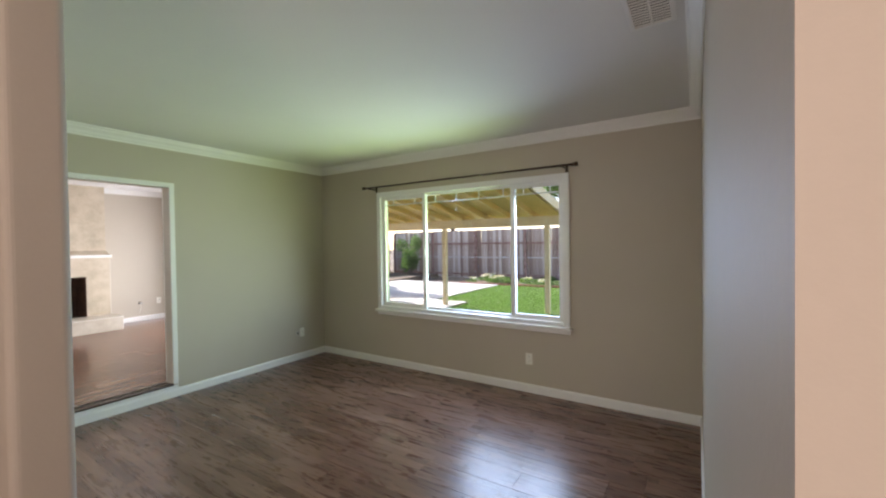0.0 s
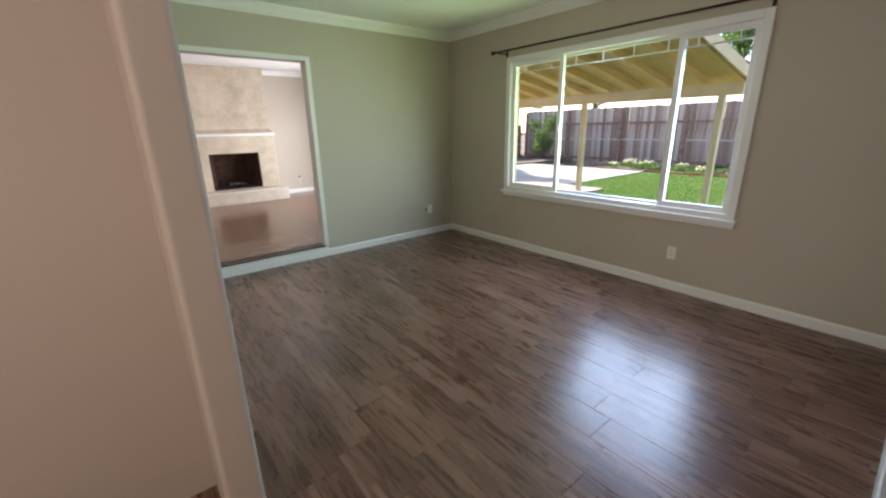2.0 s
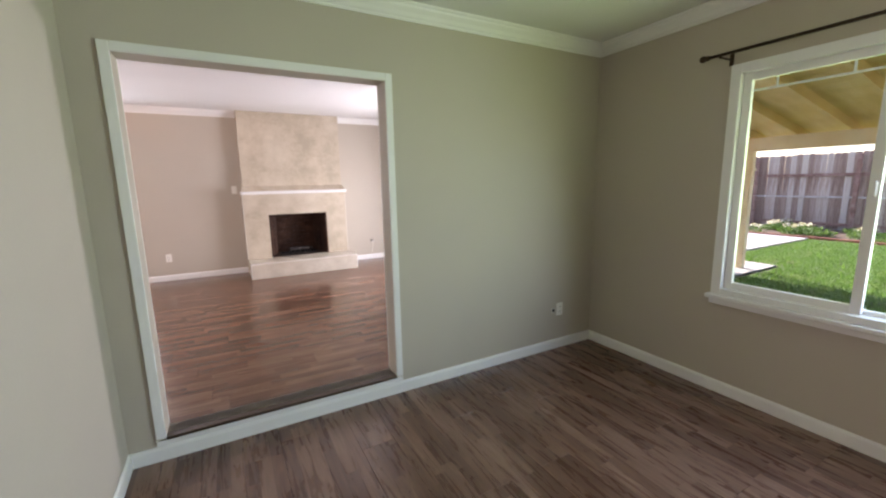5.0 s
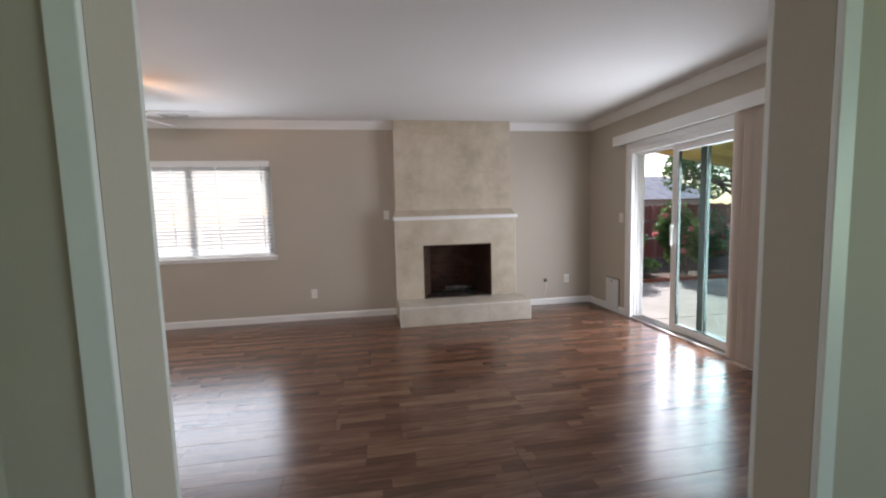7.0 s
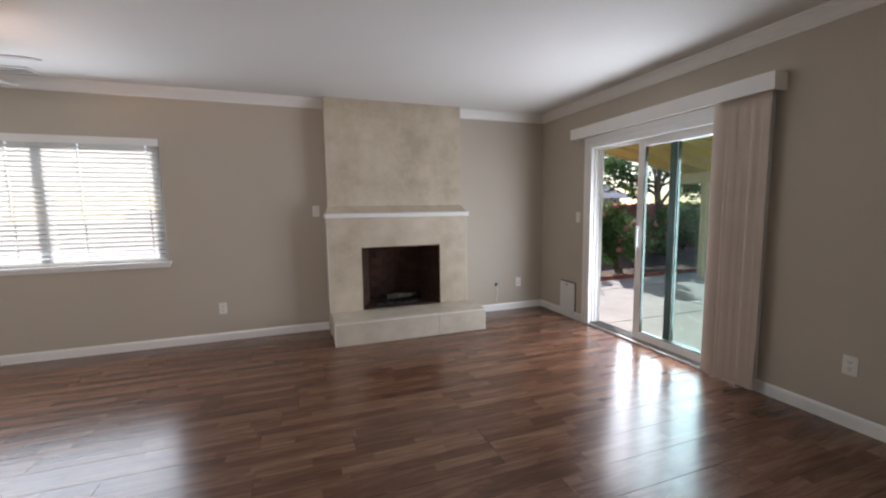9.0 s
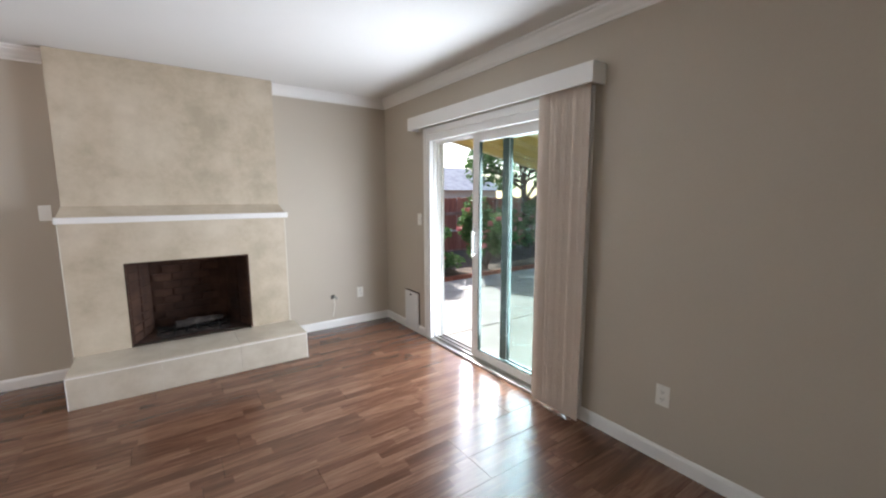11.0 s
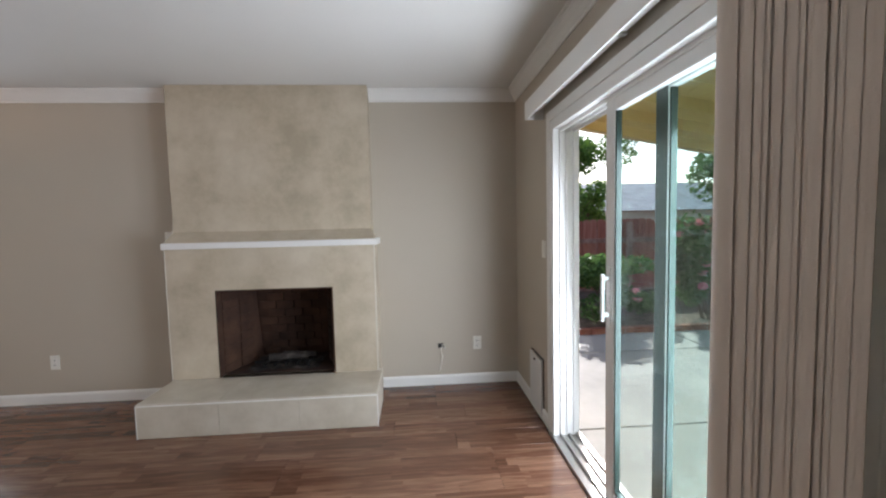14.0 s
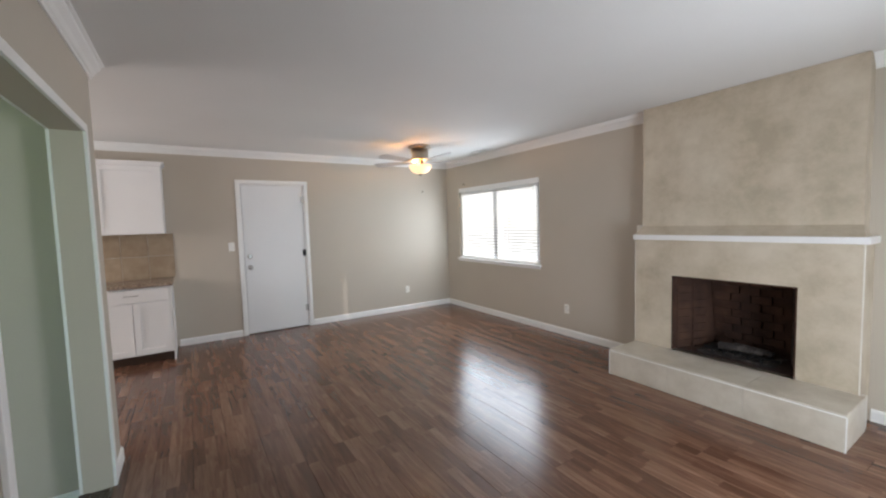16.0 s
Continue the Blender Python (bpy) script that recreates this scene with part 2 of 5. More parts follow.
FENCE_R = stained("red_fence_stain", (0.22, 0.065, 0.045), (0.34, 0.12, 0.085), (0.45, 0.20, 0.15), (9, 9, 0.7), 1.6, 0.8, 0.3, island=0.25)
RAIL = stained("fence_rail_wood", (0.19, 0.095, 0.075), (0.30, 0.165, 0.135), (0.42, 0.28, 0.24), (3, 3, 3), 2.0, 0.85, 0.3)
PALERAIL = stained("pale_rail_wood", (0.42, 0.36, 0.33), (0.58, 0.53, 0.50), (0.70, 0.66, 0.63), (3, 3, 3), 2.0, 0.8, 0.2)
CONCRETE = stained("patio_concrete", (0.36, 0.355, 0.345), (0.43, 0.425, 0.41), (0.50, 0.49, 0.475), (1, 1, 1), 1.4, 0.85, 0.25, island=0.06)
SOIL = stained("garden_soil", (0.06, 0.04, 0.028), (0.12, 0.085, 0.06), (0.2, 0.15, 0.11), (1, 1, 1), 5.0, 0.95, 0.6)
LAWN = stained("lawn_ground", (0.035, 0.07, 0.015), (0.065, 0.12, 0.022), (0.14, 0.14, 0.05), (1, 1, 1), 1.8, 0.95, 0.6)
DRY_SUNNY_LAWN = stained("dry_sunny_lawn", (0.26, 0.22, 0.12), (0.36, 0.31, 0.19), (0.46, 0.41, 0.28), (1, 1, 1), 2.4, 0.95, 0.5)
BRICK = stained("red_kerb_brick", (0.24, 0.075, 0.045), (0.33, 0.12, 0.075), (0.40, 0.18, 0.12), (1, 1, 1), 8.0, 0.85, 0.3, island=0.2)
GRASSBLADE = leaf("grass_blades", (0.075, 0.17, 0.022), (0.13, 0.28, 0.045), (0.22, 0.36, 0.08))
LEAF_D = leaf("dark_leaves", (0.045, 0.10, 0.028), (0.085, 0.17, 0.048), (0.14, 0.25, 0.08))
LEAF_L = leaf("light_leaves", (0.05, 0.12, 0.02), (0.10, 0.20, 0.035), (0.17, 0.28, 0.06))
PETAL = leaf("pink_petals", (0.75, 0.22, 0.28), (0.85, 0.36, 0.36), (0.9, 0.52, 0.46))
YPETAL = leaf("yellow_white_flowers", (0.75, 0.66, 0.30), (0.82, 0.80, 0.60), (0.9, 0.9, 0.8))
BARK = stained("bark", (0.05, 0.035, 0.025), (0.12, 0.085, 0.06), (0.2, 0.15, 0.11), (1, 1, 4), 4.0, 0.95, 0.8)
STUCCO = surface("pale_stucco", (0.60, 0.56, 0.50), 0.85, vary=0.06, scale=2, bump=0.4, fine=60)
SHINGLE = stained("grey_shingles", (0.16, 0.17, 0.19), (0.25, 0.26, 0.29), (0.36, 0.37, 0.40), (1, 1, 1), 3.0, 0.85, 0.3, island=0.3)


# ---------------------------------------------------------------- mesh helpers
def bm_box(bm, x0, x1, y0, y1, z0, z1, bevel=0.0):
    v = bmesh.ops.create_cube(bm, size=1)["verts"]
    for p in v:
        p.co = Vector(((x0 + x1) / 2 + p.co.x * (x1 - x0), (y0 + y1) / 2 + p.co.y * (y1 - y0), (z0 + z1) / 2 + p.co.z * (z1 - z0)))
    if bevel:
        es = list({e for p in v for e in p.link_edges})
        bmesh.ops.bevel(bm, geom=es, offset=bevel, segments=2, affect='EDGES', profile=0.5)
    return bm


def box(x0, x1, y0, y1, z0, z1, bevel=0.0):
    return bm_box(bmesh.new(), x0, x1, y0, y1, z0, z1, bevel)


def cyl(p, q, r0, r1=None, seg=16, bm=None):
    """A tapered round bar from p to q."""
    bm = bm or bmesh.new()
    p, q = Vector(p), Vector(q)
    m = Matrix.Translation((p + q) / 2) @ (q - p).to_track_quat('Z', 'Y').to_matrix().to_4x4()
    bmesh.ops.create_cone(bm, cap_ends=True, segments=seg, radius1=r0, radius2=r0 if r1 is None else r1, depth=(q - p).length, matrix=m)
    return bm


def lathe(profile, at, seg=32, bm=None):
    """A turned shape round the upright axis: profile of (radius, height)."""
    bm = bm or bmesh.new()
    rings = [[bm.verts.new((at[0] + r * math.cos(2 * math.pi * k / seg), at[1] + r * math.sin(2 * math.pi * k / seg), at[2] + h)) for k in range(seg)] for r, h in profile]
    for a, b in zip(rings, rings[1:]):
        for k in range(seg):
            bm.faces.new((a[k], a[(k + 1) % seg], b[(k + 1) % seg], b[k]))
    bm.faces.new(rings[0][::-1])
    bm.faces.new(rings[-1])
    return bm


def prism(profile, p, q, inward, bm=None):
    """A moulding: profile of (out from the wall, height) swept from p to q; inward is the way off the wall."""
    bm = bm or bmesh.new()
    p, q, n = Vector(p), Vector(q), Vector(inward)
    a = [bm.verts.new(p + n * o + Vector((0, 0, h))) for o, h in profile]
    b = [bm.verts.new(q + n * o + Vector((0, 0, h))) for o, h in profile]
    k = len(profile)
    for i in range(k):
        bm.faces.new((a[i], a[(i + 1) % k], b[(i + 1) % k], b[i]))
    bm.faces.new(a[::-1])
    bm.faces.new(b)
    bmesh.ops.recalc_face_normals(bm, faces=bm.faces)
    return bm


def ring(axis, lo, hi, outer, inner):
    """One closed frame round a rectangular hole; axis names the way through it, outer and inner are (u0, u1, z0, z1)."""
    bm = bmesh.new()

    def loop(q, d):
        pts = ((q[0], q[2]), (q[1], q[2]), (q[1], q[3]), (q[0], q[3]))
        return [bm.verts.new((d, u, z) if axis == 'x' else (u, d, z)) for u, z in pts]
    ol, il, oh, ih = loop(outer, lo), loop(inner, lo), loop(outer, hi), loop(inner, hi)
    for a, b in ((ol, il), (oh, ih), (ol, oh), (il, ih)):
        for k in range(4):
            bm.faces.new((a[k], a[(k + 1) % 4], b[(k + 1) % 4], b[k]))
    return bm


def mesh_of(name, bm, material, smooth=False):
    me = bpy.data.meshes.new(name)
    bmesh.ops.recalc_face_normals(bm, faces=bm.faces)
    bm.to_mesh(me)
    bm.free()
    me.materials.append(material)
    if smooth:
        me.polygons.foreach_set("use_smooth", [True] * len(me.polygons))
    return me


def part(name, bm, material, parent, label="", smooth=False):
    ob = new(name, mesh_of(name, bm, material, smooth))
    ob.parent = parent
    if parent is not None:
        if parent.parent is None:
            ob.matrix_parent_inverse = Matrix.Translation(-parent.location)
    if label:
        ob["label"] = label
    return ob


def thing(name, at, label, category, group=""):
    ob = new(name)
    ob.location = at
    ob.empty_display_size = 0.1
    return tagged(ob, label, category, group)


def solid(name, bm, material, label, category, group="", kind="", smooth=False):
    return tagged(new(name, mesh_of(name, bm, material, smooth)), label, category, group, kind)


def structure(name, bm, material, label, category="wall"):
    return solid(name, bm, material, label, category, kind="structure")


def data_part(name, me, parent, at):
    """An object on shared mesh data under a parent that stands at the origin."""
    ob = new(name, me)
    ob.location = at
    ob.parent = parent
    return ob


# ---------------------------------------------------------------- structure
FZ = 0.13            # family room floor
CZ = 2.57            # ceilings
XL, XW = -3.46, 0.0  # dining room, across
YN = -4.475          # dining room's near wall
FX0, FX1, FY = -6.275, 0.05, 4.41
T = 0.12


def wall_with_opening(name, axis, face, thick, a0, a1, z0, z1, openings, label):
    """A wall along one axis, from face to face+thick, with rectangular openings (b0, b1, c0, c1) through it."""
    bm = bmesh.new()

    def put(u0, u1, w0, w1):
        if u1 - u0 < 1e-4 or w1 - w0 < 1e-4:
            return
        lo, hi = sorted((face, face + thick))
        if axis == 'x':
            bm_box(bm, u0, u1, lo, hi, w0, w1)
        else:
            bm_box(bm, lo, hi, u0, u1, w0, w1)
    u = a0
    for b0, b1, c0, c1 in sorted(openings):
        put(u, b0, z0, z1)
        put(b0, b1, z0, c0)
        put(b0, b1, c1, z1)
        u = b1
    put(u, a1, z0, z1)
    bmesh.ops.remove_doubles(bm, verts=bm.verts, dist=1e-5)
    return structure(name, bm, WALL, label)


OPN = (-3.285, -1.935, FZ, 2.105)    # opening between the rooms
WIN = (-3.40, -1.06, 0.70, 2.13)     # dining window
SLD = (1.82, 3.53, FZ, 2.10)         # sliding door
BWN = (-5.92, -4.11, 0.97, 2.11)     # back window
ED = (1.155, 1.98, FZ, 2.15)         # flush door

wall_with_opening("wall_between_rooms", 'x', 0.0, 0.13, -3.58, 0.17, 0.0, CZ, [OPN], "painted wall with a wide cased opening between two rooms")
wall_with_opening("wall_dining_window", 'y', XW, 0.17, YN - T, 0.0, 0.0, CZ, [WIN], "greige painted wall with a wide window")
wall_with_opening("wall_dining_near", 'x', YN, -T, -3.58, XW, 0.0, CZ, [], "greige painted wall of the dining room")
pw = box(XL - T, XL, -3.10, 0.0, 0.0, CZ)
bmesh.ops.bevel(pw, geom=[e for e in pw.edges if all(v.co.y < -3.0 for v in e.verts) and abs(e.verts[0].co.z - e.verts[1].co.z) > 1], offset=0.02, segments=5, affect='EDGES', profile=0.5)
structure("wall_dining_inner", pw, WALL, "greige painted partition wall with a rounded end")
wall_with_opening("wall_slider", 'y', FX1, 0.17, 0.13, FY + 0.15, 0.0, CZ, [SLD], "greige painted wall with a sliding glass door")
wall_with_opening("wall_fireplace", 'x', FY, 0.15, FX0 - 0.15, -2.56, 0.0, CZ, [BWN], "greige painted wall with a blind-covered window")
wall_with_opening("wall_fireplace_end", 'x', FY, 0.15, -1.2, FX1, 0.0, CZ, [], "greige painted wall beside the fireplace")
wall_with_opening("wall_flush_door", 'y', FX0, -0.15, -2.6, FY, 0.0, CZ, [ED], "greige painted wall with a white flush door")
wall_with_opening("wall_kitchen_end", 'x', -2.6, -T, FX0 - 0.15, -3.58, 0.0, CZ, [], "plain wall that closes the kitchen end")
wall_with_opening("wall_hall_side", 'y', -5.45, -T, -6.0, -2.72, 0.0, CZ, [], "plain wall of the hallway")
wall_with_opening("wall_hall_end", 'x', -6.0, -T, -5.57, -3.46, 0.0, CZ, [], "plain wall that closes the hallway")
wall_with_opening("wall_hall_near", 'y', XL, -T, -6.0, YN - T, 0.0, CZ, [], "warm lit plain wall of the hallway")
structure("wall_chimney_back", box(-2.56, -1.2, FY + 0.32, FY + 0.45, 0, CZ), WALL, "plain wall behind the chimney", "wall")
structure("wall_gable_outside", box(0.0, 0.22, YN - T, FY + 0.15, CZ + 0.101, 3.06), STUCCO, "plain outside wall above the windows")
structure("ceiling_dining", box(-3.58, 0.17, YN - T, 0.0, CZ, CZ + 0.1), CEIL, "smooth white painted ceiling of the dining room", "ceiling")
structure("ceiling_family", box(FX0 - 0.15, 0.22, 0.0, FY + 0.45, CZ, CZ + 0.1), CEIL, "smooth white painted ceiling of the family room", "ceiling")
structure("ceiling_kitchen", box(FX0 - 0.15, -3.58, -2.72, 0.0, CZ, CZ + 0.1), CEIL, "smooth white painted ceiling of the kitchen", "ceiling")
structure("ceiling_hall", box(-5.57, -3.58, -6.12, -2.72, CZ, CZ + 0.1), CEIL, "smooth white painted ceiling of the hallway", "ceiling")
floor_d = structure("floor_dining", box(-5.57, 0.0, -6.12, 0.0, -0.15, -0.008), SUBFLOOR, "dark brown laminate plank floor of the dining room", "floor")
floor_f = structure("floor_family", bm_box(box(FX0 - 0.15, 0.22, 0.02, FY + 0.3, -0.12, FZ - 0.008), FX0 - 0.15, -3.585, -2.66, 0.02, -0.12, FZ - 0.008), SUBFLOOR, "warm brown laminate plank floor of the family room", "floor")

BASE = [(0.001, 0.0), (0.014, 0.0), (0.014, 0.066), (0.010, 0.078), (0.004, 0.084), (0.001, 0.084)]
CROWN = [(0.001, -0.092), (0.010, -0.092), (0.012, -0.078), (0.022, -0.070), (0.034, -0.052), (0.056, -0.030), (0.060, -0.018), (0.072, -0.012), (0.074, -0.001), (0.001, -0.001)]


def run(name, profile, p, q, n, z, label, category):
    return structure(name, prism(profile, (*p, z), (*q, z), (*n, 0)), TRIM, label, category)


E = 0.014
BL = "white painted baseboard along the wall"
for k, (p, q, n, z) in enumerate([
        ((XL, 0), (0, 0), (0, -1), 0), ((0, -E), (0, YN), (-1, 0), 0), ((XL, -E), (XL, -3.09), (1, 0), 0), ((XL, YN), (-E, YN), (0, 1), 0),
        ((FX1, 0.13), (FX1, 1.76), (-1, 0), FZ), ((FX1, 3.60), (FX1, FY), (-1, 0), FZ), ((-1.10, FY), (FX1 - E, FY), (0, -1), FZ), ((FX0 + E, FY), (-2.66, FY), (0, -1), FZ),
        ((FX0, 2.03), (FX0, FY), (1, 0), FZ), ((FX0, 0.40), (FX0, 1.10), (1, 0), FZ), ((-1.885, 0.13), (FX1 - E, 0.13), (0, 1), FZ), ((-3.594, 0.13), (-3.335, 0.13), (0, 1), FZ)]):
    run("baseboard_%d" % (k + 1), BASE, p, q, n, z, BL, "baseboard")
CL = "white stepped crown moulding under the ceiling"
for k, (p, q, n) in enumerate([
        ((XL, 0), (0, 0), (0, -1)), ((0, 0), (0, YN), (-1, 0)), ((XL, 0), (XL, -3.10), (1, 0)), ((-3.50, YN), (0, YN), (0, 1)),
        ((FX1, 0.13), (FX1, FY), (-1, 0)), ((-1.16, FY), (FX1, FY), (0, -1)), ((FX0, FY), (-2.63, FY), (0, -1)), ((FX0, -2.6), (FX0, FY), (1, 0)), ((-3.62, 0.13), (FX1, 0.13), (0, 1))]):
    run("crown_moulding_%d" % (k + 1), CROWN, p, q, n, CZ, CL, "crown moulding")
structure("threshold_nosing", box(-3.285, -1.935, -0.02, 0.03, FZ - 0.012, FZ + 0.006, 0.004), NOSING, "dark wood nosing at the step between rooms", "threshold")
structure("step_riser", box(-3.33, -1.89, -0.012, -0.001, 0.085, FZ - 0.013), TRIM, "white painted riser under the opening", "trim")


def cased(name, axis, face, out, o, w, label, sill=False):
    """A flat casing round an opening on one face of a wall."""
    b0, b1, c0, c1 = o
    lo, hi = sorted((face, face + out))
    root = structure(name, bmesh.new(), TRIM, label, "casing")
    sides = [("casing_leg", b0 - w, b0, c0, c1 + w), ("casing_leg", b1, b1 + w, c0, c1 + w), ("casing_head", b0, b1, c1, c1 + w)]
    for nm, u0, u1, w0, w1 in sides:
        part(nm, box(u0, u1, lo, hi, w0, w1, 0.003) if axis == 'x' else box(lo, hi, u0, u1, w0, w1, 0.003), TRIM, root)
    return root


cased("casing_opening_dining", 'x', 0.0, -0.016, OPN, 0.045, "white casing round the room opening, dining side")
cased("casing_opening_family", 'x', 0.13, 0.016, OPN, 0.045, "white casing round the room opening, family side")
cased("casing_sliding_door", 'y', FX1, -0.018, (SLD[0], SLD[1], SLD[2], SLD[3]), 0.06, "white casing round the sliding door")
cased("casing_flush_door", 'y', FX0, 0.016, ED, 0.045, "white casing round the flush door")


# ---------------------------------------------------------------- windows and doors
def dining_window():
    y0, y1, z0, z1 = WIN
    w = structure("window_dining", bmesh.new(), VINYL, "white vinyl three-panel sliding window with a sill", "window")
    fr = bmesh.new()
    for a in ((y0 - 0.03, y0 + 0.03, z0 - 0.005, z1 + 0.03), (y1 - 0.03, y1 + 0.03, z0 - 0.005, z1 + 0.03), (y0 + 0.03, y1 - 0.03, z0 - 0.005, z0 + 0.035), (y0 + 0.03, y1 - 0.03, z1 - 0.03, z1 + 0.03)):
        bm_box(fr, -0.022, 0.11, *a, 0.004)
    part("window_frame", fr, VINYL, w)
    sill = part("window_sill", box(-0.055, 0.0, y0 - 0.05, y1 + 0.05, z0 - 0.035, z0 - 0.006, 0.006), TRIM, w)
    part("sill_apron", box(-0.024, -0.002, y0 - 0.035, y1 + 0.035, z0 - 0.075, z0 - 0.036, 0.004), TRIM, w)
    a, b = -2.855, -1.735
    for nm, u0, u1, x in (("sliding_sash", b - 0.02, y1 - 0.03, 0.035), ("fixed_sash", a - 0.01, b + 0.02, 0.07), ("sliding_sash", y0 + 0.03, a + 0.03, 0.035)):
        s, ww = bmesh.new(), 0.045 if nm == "sliding_sash" else 0.022
        lo, hi = z0 + 0.035, z1 - 0.03
        for q in ((u0, u0 + ww, lo, hi), (u1 - ww, u1, lo, hi), (u0 + ww, u1 - ww, lo, lo + ww), (u0 + ww, u1 - ww, hi - ww, hi)):
            bm_box(s, x - 0.016, x + 0.016, *q, 0.003)
        sash = part(nm, s, VINYL, w)
        pane = part("pane", box(x - 0.002, x + 0.002, u0 + ww, u1 - ww, lo + ww, hi - ww), GLASS, sash)
        pane.visible_shadow = False
        g = bmesh.new()
        zz = 1.995
        bm_box(g, x + 0.004, x + 0.009, u0 + ww, u1 - ww, zz - 0.006, zz + 0.006)
        n = max(1, round((u1 - u0) / 0.27))
        for k in range(1, n + 1):
            yy = u0 + (u1 - u0) * (k - 0.5) / n
            bm_box(g, x + 0.004, x + 0.009, yy - 0.005, yy + 0.005, zz + 0.006, hi - ww)
        part("grille", g, VINYL, sash, "thin white grille bars")
    part("latch", box(0.005, 0.02, b - 0.008, b + 0.012, 1.36, 1.44, 0.004), VINYL, w)
    part("sash_seal", box(0.052, 0.062, b + 0.022, b + 0.03, z0 + 0.04, z1 - 0.04), GLASSEDGE, w)
    part("sash_seal", box(0.052, 0.062, a + 0.031, a + 0.039, z0 + 0.04, z1 - 0.04), GLASSEDGE, w)


dining_window()


def curtain_rod():
    r = thing("curtain_rod", (-0.13, -2.2, 2.21), "dark bronze curtain rod on brackets above the window", "curtain rod")
    part("rod", cyl((-0.13, -3.49, 2.21), (-0.13, -0.95, 2.21), 0.010), ROD, r, smooth=True)
    for y in (-3.49, -0.95):
        s = -1 if y < -2 else 1
        f = cyl((-0.13, y, 2.21), (-0.13, y + s * 0.018, 2.21), 0.016)
        bmesh.ops.create_uvsphere(f, u_segments=14, v_segments=8, radius=0.021, matrix=Matrix.Translation((-0.13, y + s * 0.035, 2.21)))
        part("finial", f, ROD, r, smooth=True)
    for y in (-3.41, -1.02):
        b = cyl((-0.13, y, 2.195), (-0.002, y, 2.195), 0.006)
        bm_box(b, -0.008, -0.001, y - 0.012, y + 0.012, 2.16, 2.24, 0.002)
        bm_box(b, -0.142, -0.118, y - 0.006, y + 0.006, 2.188, 2.20, 0.002)
        part("bracket", b, ROD, r)


curtain_rod()


def sliding_door():
    y0, y1, z0, z1 = SLD
    d = structure("door_sliding_glass", bmesh.new(), VINYL, "white vinyl sliding glass patio door standing partly open", "sliding door")
    fr = bmesh.new()
    for q in ((y0, y0 + 0.05, z0, z1), (y1 - 0.05, y1, z0, z1), (y0 + 0.05, y1 - 0.05, z1 - 0.06, z1)):
        bm_box(fr, 0.035, 0.20, *q, 0.004)
    for x in (0.075, 0.115, 0.16):
        bm_box(fr, x, x + 0.012, y1 - 0.063, y1 - 0.05, z0 + 0.03, z1 - 0.06)
        bm_box(fr, x, x + 0.012, y0 + 0.05, y1 - 0.063, z1 - 0.078, z1 - 0.06)
    part("door_frame", fr, VINYL, d)
    tr = bmesh.new()
    bm_box(tr, 0.02, 0.22, y0, y1, z0 - 0.03, z0 + 0.018, 0.004)
    for x in (0.075, 0.125, 0.175):
        bm_box(tr, x, x + 0.010, y0 + 0.05, y1 - 0.05, z0 + 0.018, z0 + 0.034)
    part("track", tr, STEEL, d, "metal floor track")
    for nm, u0, u1, x, ww in (("sliding_panel", 1.95, 2.90, 0.098, 0.075), ("fixed_panel", y0 + 0.05, 2.60, 0.148, 0.07)):
        s = bmesh.new()
        lo, hi = z0 + 0.024, z1 - 0.062
        for q in ((u0, u0 + ww, lo, hi), (u1 - ww, u1, lo, hi), (u0 + ww, u1 - ww, lo, lo + 0.075), (u0 + ww, u1 - ww, hi - 0.07, hi)):
            bm_box(s, x - 0.018, x + 0.018, *q, 0.004)
        p = part(nm, s, VINYL, d)
        g = part("pane", box(x - 0.004, x + 0.004, u0 + ww - 0.004, u1 - ww + 0.004, lo + 0.07, hi - 0.066), GLASS_T, p)
        g.visible_shadow = False
        e = bmesh.new()
        for q in ((u1 - ww - 0.010, u1 - ww, lo + 0.075, hi - 0.07), (u0 + ww, u1 - ww - 0.010, lo + 0.075, lo + 0.085)):
            bm_box(e, x - 0.012, x + 0.012, *q)
        part("glazing_seal", e, GLASSEDGE, p)
        if nm == "sliding_panel":
            h = box(x - 0.06, x - 0.045, u1 - 0.05, u1 - 0.03, 1.03, 1.25, 0.005)
            for z in (1.05, 1.22):
                bm_box(h, x - 0.047, x - 0.017, u1 - 0.048, u1 - 0.032, z, z + 0.02, 0.003)
            part("handle", h, VINYL, p, "white pull handle")
            part("lock", box(x - 0.024, x - 0.017, u1 - 0.055, u1 - 0.025, 1.0, 1.28, 0.003), VINYL, p)
        else:
            part("seal_strip", box(x - 0.020, x - 0.0185, u1 - ww, u1, lo, hi), GLASSEDGE, p)
    part("strike_plate", box(0.12, 0.126, y1 - 0.054, y1 - 0.049, 1.15, 1.32), STEEL, d)


sliding_door()


